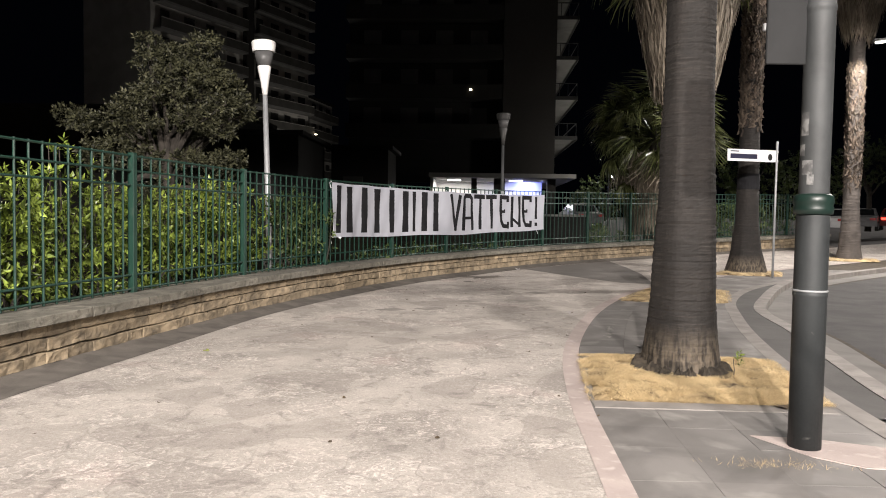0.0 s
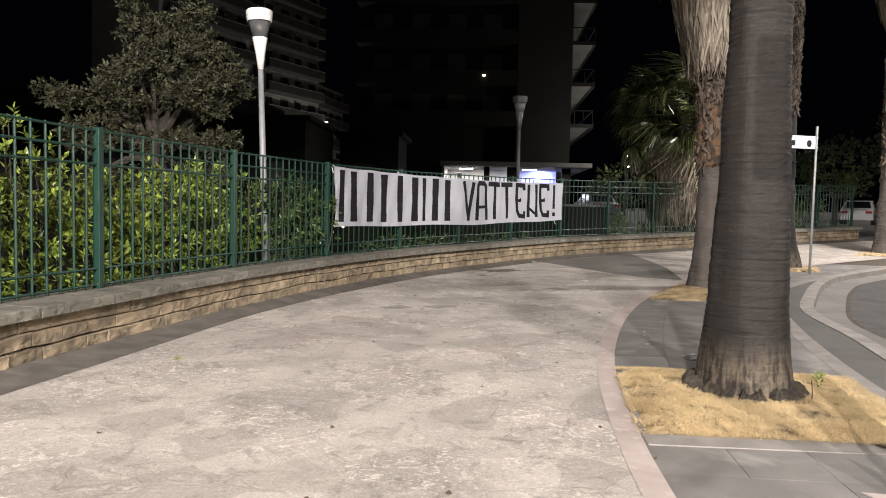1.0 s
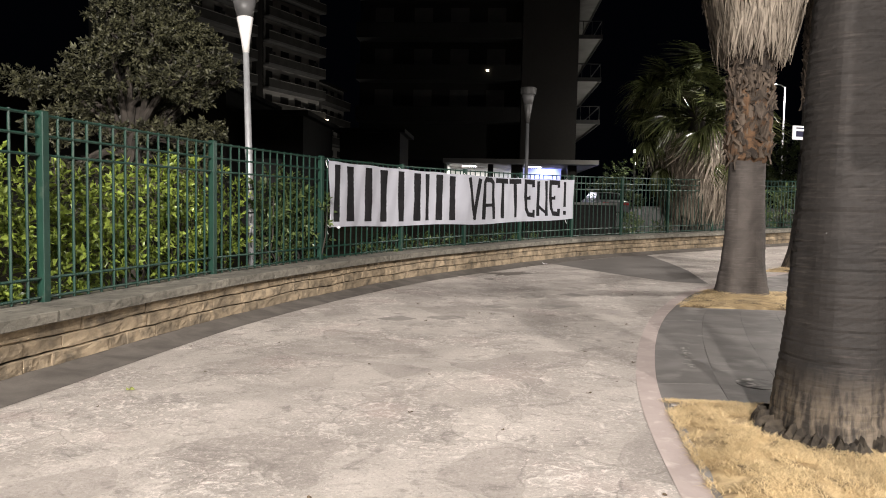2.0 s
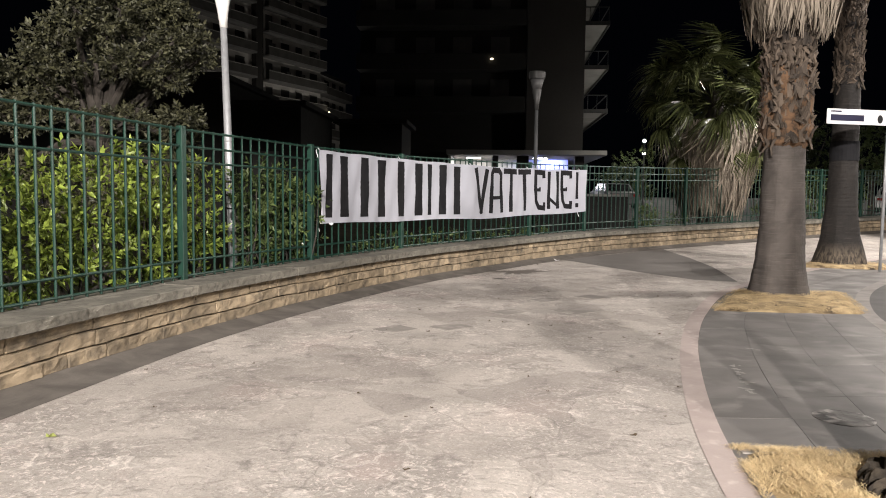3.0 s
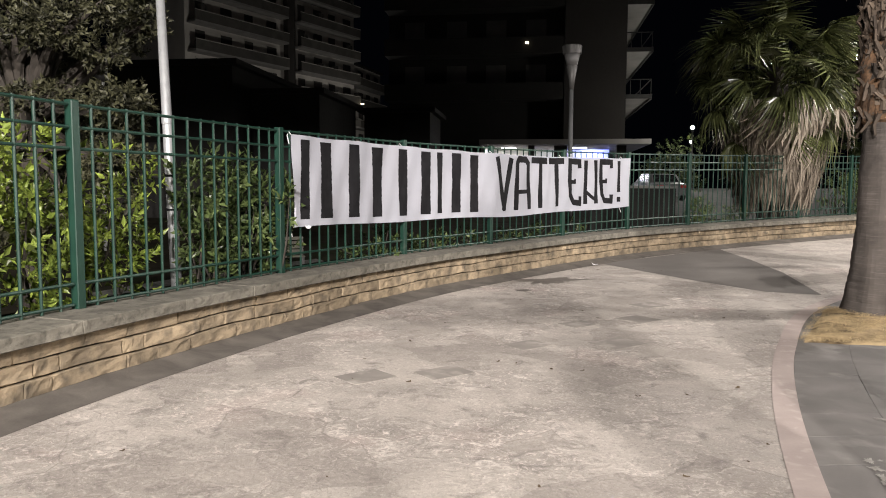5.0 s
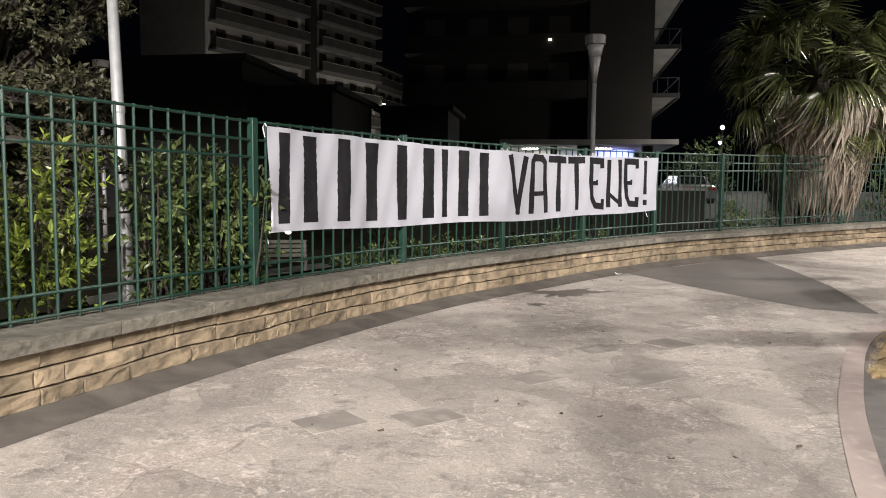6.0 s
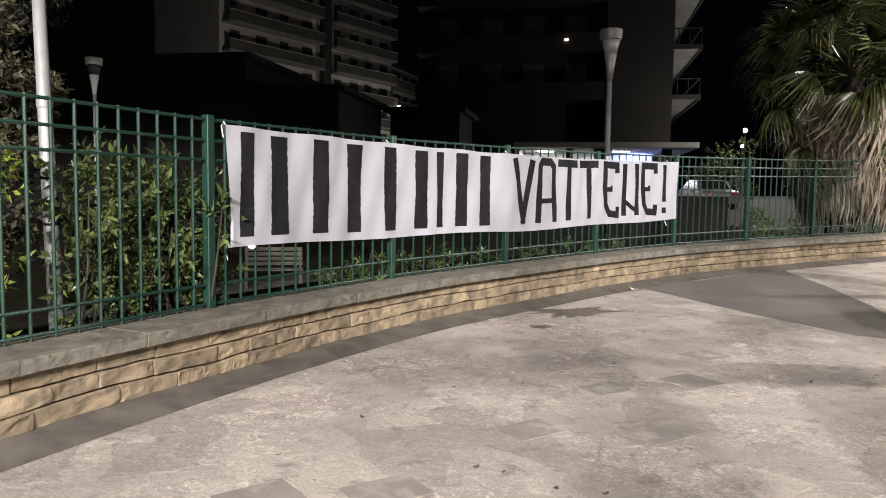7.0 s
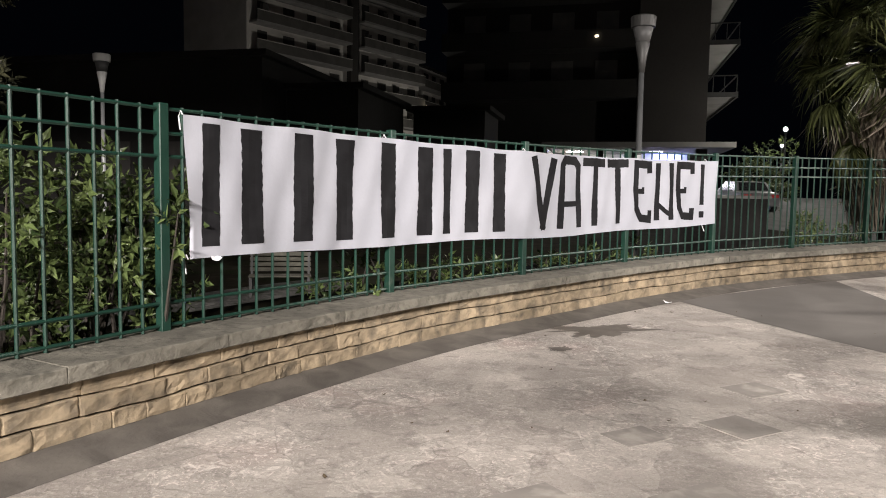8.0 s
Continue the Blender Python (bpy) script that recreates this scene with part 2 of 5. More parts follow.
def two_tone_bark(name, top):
    """Dark bark above a paler fibrous foot, with an uneven border between them."""
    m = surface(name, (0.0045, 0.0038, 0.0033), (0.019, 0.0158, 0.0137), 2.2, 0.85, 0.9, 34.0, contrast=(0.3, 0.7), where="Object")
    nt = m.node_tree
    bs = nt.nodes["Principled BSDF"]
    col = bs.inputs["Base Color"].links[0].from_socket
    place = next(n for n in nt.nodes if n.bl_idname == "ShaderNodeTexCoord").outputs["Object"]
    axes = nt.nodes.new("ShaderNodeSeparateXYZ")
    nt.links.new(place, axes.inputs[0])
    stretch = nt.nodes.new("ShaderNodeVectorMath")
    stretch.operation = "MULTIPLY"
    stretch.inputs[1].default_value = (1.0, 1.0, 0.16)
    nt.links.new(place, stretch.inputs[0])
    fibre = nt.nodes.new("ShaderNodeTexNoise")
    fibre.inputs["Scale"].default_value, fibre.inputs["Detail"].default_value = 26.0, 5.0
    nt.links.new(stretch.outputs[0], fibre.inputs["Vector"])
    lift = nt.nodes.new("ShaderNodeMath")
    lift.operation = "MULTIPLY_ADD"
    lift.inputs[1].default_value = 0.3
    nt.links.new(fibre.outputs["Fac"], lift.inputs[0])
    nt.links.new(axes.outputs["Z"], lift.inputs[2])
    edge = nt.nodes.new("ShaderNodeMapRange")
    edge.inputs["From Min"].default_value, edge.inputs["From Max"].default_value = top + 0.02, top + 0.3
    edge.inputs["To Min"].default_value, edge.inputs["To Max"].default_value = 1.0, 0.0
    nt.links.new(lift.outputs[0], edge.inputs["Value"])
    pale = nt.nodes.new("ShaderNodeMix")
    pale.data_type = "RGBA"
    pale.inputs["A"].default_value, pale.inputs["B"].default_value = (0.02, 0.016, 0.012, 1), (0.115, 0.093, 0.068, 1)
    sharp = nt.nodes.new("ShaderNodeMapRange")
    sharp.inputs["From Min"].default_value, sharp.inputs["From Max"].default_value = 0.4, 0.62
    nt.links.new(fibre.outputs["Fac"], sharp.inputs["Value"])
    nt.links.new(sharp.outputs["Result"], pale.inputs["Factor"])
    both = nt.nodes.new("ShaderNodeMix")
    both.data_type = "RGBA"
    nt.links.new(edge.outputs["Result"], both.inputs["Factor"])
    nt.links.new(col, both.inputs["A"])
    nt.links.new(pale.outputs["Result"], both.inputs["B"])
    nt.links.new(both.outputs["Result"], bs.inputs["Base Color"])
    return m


def ringed(m, colour, dense, amount):
    """Thin irregular pale rings round a trunk, broken up here and there."""
    nt = m.node_tree
    bs = nt.nodes["Principled BSDF"]
    col = bs.inputs["Base Color"].links[0].from_socket
    place = nt.nodes.new("ShaderNodeTexCoord").outputs["Object"]

    def stretched(by, scale, detail):
        v = nt.nodes.new("ShaderNodeVectorMath")
        v.operation = "MULTIPLY"
        v.inputs[1].default_value = by
        nt.links.new(place, v.inputs[0])
        n = nt.nodes.new("ShaderNodeTexNoise")
        n.inputs["Scale"].default_value, n.inputs["Detail"].default_value, n.inputs["Roughness"].default_value = scale, detail, 0.6
        nt.links.new(v.outputs[0], n.inputs["Vector"])
        return n.outputs["Fac"]

    def span(sock, lo, hi):
        q = nt.nodes.new("ShaderNodeMapRange")
        q.inputs["From Min"].default_value, q.inputs["From Max"].default_value = lo, hi
        nt.links.new(sock, q.inputs["Value"])
        return q.outputs["Result"]

    def times(a, b):
        q = nt.nodes.new("ShaderNodeMath")
        q.operation = "MULTIPLY"
        for sock, val in zip(q.inputs, (a, b)):
            if isinstance(val, float):
                sock.default_value = val
            else:
                nt.links.new(val, sock)
        return q.outputs[0]

    lines = span(stretched((0.05, 0.05, 1.0), dense, 3.0), 0.52, 0.66)
    broken = span(stretched((1.0, 1.0, 0.5), 5.0, 5.0), 0.36, 0.62)
    x = nt.nodes.new("ShaderNodeMix")
    x.data_type = "RGBA"
    nt.links.new(times(times(lines, broken), amount), x.inputs["Factor"])
    nt.links.new(col, x.inputs["A"])
    x.inputs["B"].default_value = (*colour, 1)
    nt.links.new(x.outputs["Result"], bs.inputs["Base Color"])
    return m


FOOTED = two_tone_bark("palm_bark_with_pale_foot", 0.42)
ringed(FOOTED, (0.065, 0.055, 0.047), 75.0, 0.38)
ringed(PALMBARK, (0.15, 0.133, 0.12), 60.0, 0.45)
ROOT = surface("dark_root_fibre", (0.012, 0.01, 0.008), (0.06, 0.048, 0.034), 12.0, 0.95, 1.0, 60.0)
SHAGGY = leafy("shaggy_leaf_base", (0.015, 0.011, 0.008), (0.125, 0.095, 0.07), 0.85, 0.05)
HUSK = surface("brown_husk", (0.03, 0.018, 0.01), (0.15, 0.085, 0.045), 5.0, 0.95, 1.0, 45.0, blotch=((0.02, 0.015, 0.01), 9.0, 0.5, 0.64))
DEAD = leafy("dead_palm_frond", (0.10, 0.08, 0.06), (0.36, 0.31, 0.245), 0.75, 0.1)
STRAW = leafy("dry_grass", (0.33, 0.235, 0.115), (0.8, 0.64, 0.38), 0.8, 0.15)
STRAWBED = surface("straw_litter", (0.17, 0.12, 0.06), (0.58, 0.445, 0.25), 4.0, 0.95, 1.0, 60.0, contrast=(0.38, 0.62), blotch=((0.06, 0.04, 0.022), 5.0, 0.54, 0.68))
PALMLEAF = leafy("fan_palm_leaf", (0.008, 0.012, 0.006), (0.16, 0.18, 0.07), 0.24, 0.16)
POLEGREEN = surface("dark_green_collar_paint", (0.005, 0.014, 0.011), (0.009, 0.022, 0.017), 3.0, 0.4, 0.1, 50.0)
HEDGE = leafy("laurel_leaf", (0.014, 0.033, 0.007), (0.36, 0.46, 0.085), 0.36, 0.2, 5.0)
BUSH = leafy("dark_shrub_leaf", (0.012, 0.026, 0.007), (0.15, 0.2, 0.07), 0.34, 0.16, 5.0)
FARLEAF = leafy("street_tree_leaf", (0.012, 0.024, 0.006), (0.075, 0.1, 0.026), 0.5, 0.15)
TREELEAF = leafy("tree_leaf", (0.007, 0.008, 0.004), (0.084, 0.084, 0.042), 0.6, 0.12, 3.5)
WOOD = surface("bark", (0.018, 0.015, 0.012), (0.05, 0.042, 0.034), 5.0, 0.9, 0.8)
SOIL = surface("dark_garden_soil", (0.012, 0.011, 0.008), (0.03, 0.026, 0.018), 2.0, 1.0, 0.7, 30.0, spec=0.05, blotch=((0.014, 0.021, 0.008), 1.0, 0.5, 0.7))
# blacker than real render: the missing light is put into this colour
FACADE = surface("night_darkened_render", (0.009, 0.0085, 0.008), (0.016, 0.0148, 0.0135), 0.6, 0.9, 0.1, 8.0)
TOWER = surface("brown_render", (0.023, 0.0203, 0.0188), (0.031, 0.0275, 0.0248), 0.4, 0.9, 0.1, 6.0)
PALEWALL = surface("pale_render", (0.42, 0.4, 0.37), (0.55, 0.52, 0.49), 0.5, 0.9, 0.1, 8.0)
WHITEWALL = surface("white_render", (0.7, 0.69, 0.67), (0.8, 0.79, 0.77), 0.6, 0.85, 0.05, 8.0)
# white render toned down to an even mid grey
SLABWHITE = surface("grey_white_render", (0.16, 0.155, 0.148), (0.23, 0.223, 0.213), 0.8, 0.9, 0.1, 8.0)
SHUTTER = surface("dark_shutter", (0.03, 0.03, 0.03), (0.06, 0.055, 0.05), 1.0, 0.6, 0.1, 20.0)
SIGNWHITE = surface("white_sign_enamel", (0.74, 0.74, 0.76), (0.82, 0.82, 0.84), 2.0, 0.35, 0.02, 20.0)
SIGNBLACK = surface("dark_sign_lettering", (0.02, 0.02, 0.04), (0.03, 0.03, 0.06), 2.0, 0.4, 0.02, 20.0)
SIGNBACK = surface("grey_sign_back", (0.016, 0.0165, 0.017), (0.028, 0.0285, 0.029), 2.0, 0.85, 0.1, 30.0, spec=0.12)
LEDLENS = glow("street_light_lens", (1.0, 0.95, 0.88), 60.0)
WARMLAMP = glow("lit_window", (1.0, 0.85, 0.6), 6.0)


# ---- lines of the plan ----
POSTS = [(-4.8, 0.1), (-4.62, 2.95), (-4.35, 5.85), (-3.98, 8.78), (-3.5, 11.65), (-2.71, 14.42), (-1.65, 17.0), (-0.42, 19.05), (0.96, 21.1),
         (2.52, 23.0), (4.2, 24.55), (5.95, 26.0), (7.8, 27.4), (9.75, 28.8), (11.8, 30.2), (13.9, 31.6), (16.0, 33.0)]
FENCE_LINE = spline([(*p, 0) for p in [(-5.2, -14), (-5.1, -6)] + POSTS], 12)


def beside(line, off):
    """The line shifted sideways, towards the street."""
    out = []
    for i, p in enumerate(line):
        d = (line[min(i + 1, len(line) - 1)] - line[max(i - 1, 0)]).normalized()
        out.append(p + Vector((d.y, -d.x, 0)) * off)
    return out


def loft(a, b, za, zb, across=1):
    """A sheet between two lines of equally many points."""
    verts, faces = [], []
    n = across + 1
    for p, q in zip(a, b):
        for k in range(n):
            f = k / across
            v = p.lerp(q, f)
            verts.append((v.x, v.y, ground_z(v.y) + za + (zb - za) * f))
    for i in range(len(a) - 1):
        for k in range(across):
            faces.append((i * n + k, (i * n + k) + 1, (i + 1) * n + k + 1, (i + 1) * n + k))
    return verts, faces


# darker repaired squares: place, size, turn
DARK_SLABS = [(1.29, 13.57, 0.5, 0.4, 42), (-0.37, 12.12, 0.44, 0.32, 43), (-1.02, 11.88, 0.42, 0.34, 48), (1.7, 15.0, 0.42, 0.42, 42), (0.94, 14.59, 0.4, 0.3, 42), (0.35, 13.35, 0.42, 0.32, 44), (2.0, 16.1, 0.45, 0.36, 40)]

# ---- ground ----
LEFTWARD = Vector((-0.648, 0.762, 0))


def garden_level(k):
    """Level of the sunken garden, k metres in from the fence."""
    return float(np.interp(k, [0, 1.5, 3.0, 14.0, 20.0], [0.40, 0.40, -0.7, -0.7, -0.12]))


def swept(line, reach, level):
    """A sheet swept from the fence line across the plan."""
    vv = []
    for p in line:
        for k in reach:
            q = p + LEFTWARD * k
            vv.append((q.x, q.y, ground_z(q.y) + level(k)))
    n = len(reach)
    ff = [(i * n + c + 1, i * n + c, (i + 1) * n + c, (i + 1) * n + c + 1) for i in range(len(line) - 1) for c in range(n - 1)]
    return vv, ff


ground_line = [FENCE_LINE[0] + Vector((0, -200, 0)), FENCE_LINE[0] + Vector((0, -30, 0))] + FENCE_LINE[::4] + [FENCE_LINE[-1] + Vector((20, 13, 0)), FENCE_LINE[-1] + Vector((360, 240, 0))]
ground_reach = [-420, -60, -30, -20, -16, -12, -9, -6, -4, -2, -1, 0, 1.5, 3, 5, 8, 11, 14, 17, 20, 26, 34, 44, 60, 100, 420]
v, f = swept(ground_line, ground_reach, lambda k: min(-0.14, garden_level(max(k, 0)) - 0.03))
tagged(new("ground", mesh_of("ground", v, f, ASPHALT)), "dark worn asphalt of the street", "road", kind="structure")

EDGE = spline([(1.2, -14, 0), (1.2, -4, 0), (1.4, 3.91, 0), (1.46, 6.07, 0), (1.63, 8.02, 0), (1.94, 9.73, 0), (2.45, 11.74, 0), (3.1, 13.66, 0), (4.1, 15.88, 0), (5.7, 18.0, 0), (7.8, 20.4, 0), (10.5, 22.8, 0), (14, 25.6, 0), (21, 31.0, 0), (36, 43, 0)], 16)
STRIPLINE = spline([(2.9, -14, 0), (3.05, -4, 0), (3.43, 3.96, 0), (3.55, 5.97, 0), (3.79, 7.97, 0), (4.24, 10.18, 0), (4.74, 12.1, 0), (5.39, 14.21, 0), (6.44, 16.34, 0), (7.9, 18.3, 0), (9.9, 20.5, 0), (12.3, 22.6, 0), (15.6, 25.2, 0), (23, 31.0, 0), (38, 43, 0)], 16)
KERBLINE = spline([(3.4, -14, 0), (3.6, -4, 0), (3.98, 3.97, 0), (4.13, 6.18, 0), (4.51, 8.19, 0), (5.03, 10.5, 0), (5.5, 13.02, 0), (6.55, 15.4, 0), (7.7, 17.6, 0), (8.93, 19.4, 0), (11.4, 21.8, 0), (14.0, 24.0, 0), (18, 27, 0), (25, 32.5, 0), (40, 44, 0)], 16)
WALLPARAM = [0, 1, 2.9, 4, 5, 5.9, 6.7, 7.6, 8.6, 9.6, 10.9, 12.2, 14, 17.5, 18]


def at_param(line, u, steps=12):
    u = min(max(u * steps, 0), len(line) - 1.001)
    return line[int(u)].lerp(line[int(u) + 1], u - int(u))


def gutter_edge(extra):
    """The outer edge of the strip, which narrows as the wall bends."""
    near, far = beside(FENCE_LINE, 0.85 + extra), beside(FENCE_LINE, 0.775 + extra)
    return [a.lerp(b, min(1.0, max(0.0, (p.y - 8.0) / 2.5))) for a, b, p in zip(near, far, FENCE_LINE)]


GUTTER = gutter_edge(0.0)
inner = []
for i in range(len(WALLPARAM) - 1):
    for k in range(16):
        inner.append(at_param(GUTTER, WALLPARAM[i] + (WALLPARAM[i + 1] - WALLPARAM[i]) * k / 16))
inner.append(at_param(GUTTER, 18) + Vector((18, 13, 0)))
v, f = loft(inner, EDGE, 0.0, 0.0, 10)
tagged(new("pavement", mesh_of("pavement", v, f, PAVING)), "pale worn stamped concrete pavement with pinkish stains", "pavement", kind="structure")
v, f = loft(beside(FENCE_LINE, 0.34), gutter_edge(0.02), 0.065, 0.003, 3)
tagged(new("gutter_strip", mesh_of("gutter_strip", v, f, STRIP)), "dark concrete strip at the foot of the wall", "gutter", kind="structure")
v, f = loft(beside(EDGE, -0.18), EDGE, 0.004, 0.004, 2)
tagged(new("paving_border", mesh_of("paving_border", v, f, BORDER)), "pinkish concrete border along the pale paving", "border", kind="structure")
v, f = loft(EDGE, STRIPLINE, -0.014, -0.014, 6)
tree_belt = tagged(new("tree_belt", mesh_of("tree_belt", v, f, MORTAR)), "grey paved belt with tree pits beside the kerb", "pavement", kind="structure")

v, f = loft(STRIPLINE, KERBLINE, -0.006, -0.006, 3)
tagged(new("asphalt_band", mesh_of("asphalt_band", v, f, BANDGREY)), "grey asphalt band between strip and kerb", "pavement", kind="structure")

# kerb: each stone a piece
kerb = tagged(new("kerb"), "pale stone kerb curving along the street", "kerb", kind="structure")
side = beside(KERBLINE, 0.22)
i = 14
while i < len(KERBLINE) - 3:
    a = KERBLINE[i:i + 3]
    b = side[i:i + 3]
    if (a[2] - a[0]).length > 0.1:
        vv = []
        for p, q in zip(a, b):
            z = ground_z(p.y)
            vv += [(p.x, p.y, z - 0.16), (p.x, p.y, z + 0.004), (q.x, q.y, z + 0.002), (q.x, q.y, z - 0.16)]
        ff = [(0, 1, 2, 3), (11, 10, 9, 8)]
        for s in (0, 4):
            ff += [(s, s + 4, s + 5, s + 1), (s + 1, s + 5, s + 6, s + 2), (s + 2, s + 6, s + 7, s + 3)]
        c = sum((Vector(q) for q in vv), Vector()) / 12
        vv = [c + (Vector(q) - c) * 0.988 for q in vv]
        part("kerb_stone", mesh_of("kerb_stone", vv, ff, KERB), KERB, kerb)
    i += 2
v, f = loft(beside(KERBLINE, 0.23), beside(KERBLINE, 0.72), -0.118, -0.132, 2)
tagged(new("road_channel", mesh_of("road_channel", v, f, CHANNEL)), "pale concrete channel at the foot of the kerb", "gutter", kind="structure")
v, f = loft(beside(KERBLINE, 0.72), beside(KERBLINE, 0.8), -0.136, -0.136, 1)
tagged(new("channel_seam", mesh_of("channel_seam", v, f, MORTAR)), "dark dirty seam between channel and asphalt", "gutter", kind="structure")
v, f = loft(STRIPLINE, beside(STRIPLINE, 0.2), 0.003, 0.003, 1)
tagged(new("pale_strip", mesh_of("pale_strip", v, f, KERB)), "pale stone strip bounding the tree pits", "border", kind="structure")

# garden behind the fence
v, f = swept(FENCE_LINE, [0.0, 0.7, 1.5, 2, 2.5, 3, 4, 6, 8, 10, 12, 14, 16, 18, 20, 26, 34, 44], garden_level)
tagged(new("garden_ground", mesh_of("garden_ground", v, f, SOIL)), "dark soil of the sunken garden behind the fence", "soil", kind="structure")

lit_stretch = [p for p in FENCE_LINE if 13.0 < p.y < 19.5]
v, f = swept(lit_stretch, [3.1, 4, 5, 6, 7.5, 9], lambda k: garden_level(k) + 0.012)
GRAVEL = surface("grey_garden_gravel", (0.05, 0.05, 0.047), (0.15, 0.148, 0.138), 7.0, 0.9, 1.0, 45.0, contrast=(0.4, 0.6), blotch=((0.03, 0.035, 0.02), 2.5, 0.5, 0.64))
tagged(new("garden_path", mesh_of("garden_path", v, f, GRAVEL)), "patchy grey gravel path in the dark garden", "path", kind="structure")

# ---- low stone wall with coping ----
wall = tagged(new("low_wall"), "low tufa stone wall with a concrete coping", "wall", kind="structure")
core = [(-0.12, -0.1), (-0.12, 0.45), (0.365, 0.45), (0.365, -0.1)]
lines = [beside(FENCE_LINE, o) for o, _ in core]
cv, cf = [], []
for i in range(len(FENCE_LINE)):
    for k in range(4):
        p = lines[k][i]
        cv.append((p.x, p.y, ground_z(p.y) + core[k][1]))
for i in range(len(FENCE_LINE) - 1):
    for k in range(4):
        k2 = (k + 1) % 4
        cf.append((i * 4 + k, (i + 1) * 4 + k, (i + 1) * 4 + k2, i * 4 + k2))
cf += [(0, 1, 2, 3), tuple((len(FENCE_LINE) - 1) * 4 + k for k in (3, 2, 1, 0))]
part("wall_core", mesh_of("wall_core", cv, cf, MORTAR), MORTAR, wall)

# length along the fence line
CUM = [0.0]
for p, q in zip(FENCE_LINE, FENCE_LINE[1:]):
    CUM.append(CUM[-1] + (q - p).length)


def along(s, off=0.0):
    """Place and heading at s metres along the fence line, off metres towards the street."""
    s = min(max(s, 0.0), CUM[-1] - 1e-4)
    i = int(np.searchsorted(CUM, s, side="right")) - 1
    k = (s - CUM[i]) / (CUM[i + 1] - CUM[i])
    p = FENCE_LINE[i].lerp(FENCE_LINE[i + 1], k)
    j = min(max(i, 1), len(FENCE_LINE) - 3)
    d0 = (FENCE_LINE[j + 1] - FENCE_LINE[j - 1]).normalized()
    d1 = (FENCE_LINE[j + 2] - FENCE_LINE[j]).normalized()
    d = d0.lerp(d1, k).normalized()
    return p + Vector((d.y, -d.x, 0)) * off, d


def on_wall(s, off, z):
    p, d = along(s, off)
    return Vector((p.x, p.y, ground_z(p.y) + z))


S_START = CUM[12]


def slab_piece(s0, s1, o0, o1, z0, z1, rng, rough, bow=0.0):
    """One block that follows the line, with uneven faces and chamfered arrises."""
    j = lambda a: rng.uniform(-a, a)
    vv = []
    e = rough
    for s, sg in ((s0, 1), (s1, -1)):
        for o, z in ((o0, z0), (o0, z1), (o1 - e, z1), (o1, z1 - e), (o1, z0 + e), (o1 - e, z0)):
            vv.append(on_wall(s + j(e * 0.5), o + (j(e * 0.7) if o > o0 else 0), z + j(e * 0.35)))
    if bow:
        m = []
        for o, z in ((o0, z0), (o0, z1), (o1 + bow - e, z1), (o1 + bow, z1 - e), (o1 + bow * j(1.5), z0 + e), (o1 - e, z0)):
            m.append(on_wall((s0 + s1) / 2 + j(0.05), o, z + j(e * 0.4)))
        vv = vv[:6] + m + vv[6:]
    n = len(vv) // 6
    ff = [(0, 1, 2, 3, 4, 5), tuple((n - 1) * 6 + k for k in (5, 4, 3, 2, 1, 0))]
    for i in range(n - 1):
        for k in range(6):
            k2 = (k + 1) % 6
            ff.append((i * 6 + k, (i + 1) * 6 + k, (i + 1) * 6 + k2, i * 6 + k2))
    return vv, ff


def rough_block(s0, s1, o0, o1, low, high, rng, rough, cols=6, rows=4):
    """A block with an uneven, chipped front that follows the wall line; low and high give its heights along the wall."""
    vv, ff = [], []
    seed = rng.uniform(0, 900)
    us = [0.0, 0.025] + [k / (cols - 2) for k in range(1, cols - 2)] + [0.975, 1.0]
    vs = [0.0, 0.07] + [k / (rows - 2) for k in range(1, rows - 2)] + [0.93, 1.0]
    for i in range(cols + 1):
        fu = us[i]
        s = s0 + (s1 - s0) * fu
        z0, z1 = low(s), high(s)
        for j in range(rows + 1):
            fv = vs[j]
            z = z0 + (z1 - z0) * fv
            rim = min(fu, 1 - fu) < 0.01 or min(fv, 1 - fv) < 0.01
            n = noise.noise(Vector((s * 9 + seed, z * 14, 0))) + 0.5 * noise.noise(Vector((s * 26 + seed, z * 34, 5)))
            bed = min(fv, 1 - fv) < 0.01
            o = o1 + rough * n - (rough * 1.2 if bed else rough * 0.35 if rim else 0.0)
            jig = rough * 0.5 * noise.noise(Vector((s * 15, z * 15, seed)))
            vv.append(on_wall(s + (jig if rim else 0), o, z + (jig * 0.8 if rim else 0)))
    n = rows + 1
    for i in range(cols):
        for j in range(rows):
            ff.append((i * n + j, (i + 1) * n + j, (i + 1) * n + j + 1, i * n + j + 1))
    back = len(vv)
    for s in (s0, s1):
        vv += [on_wall(s, o0, low(s)), on_wall(s, o0, high(s))]
    top = [i * n + rows for i in range(cols + 1)]
    bottom = [i * n for i in range(cols + 1)]
    ff.append(tuple(top + [back + 3, back + 1]))
    ff.append(tuple(bottom[::-1] + [back, back + 2]))
    ff.append(tuple([j for j in range(n)][::-1] + [back, back + 1])[::-1])
    ff.append(tuple([cols * n + j for j in range(n)] + [back + 3, back + 2]))
    return vv, ff


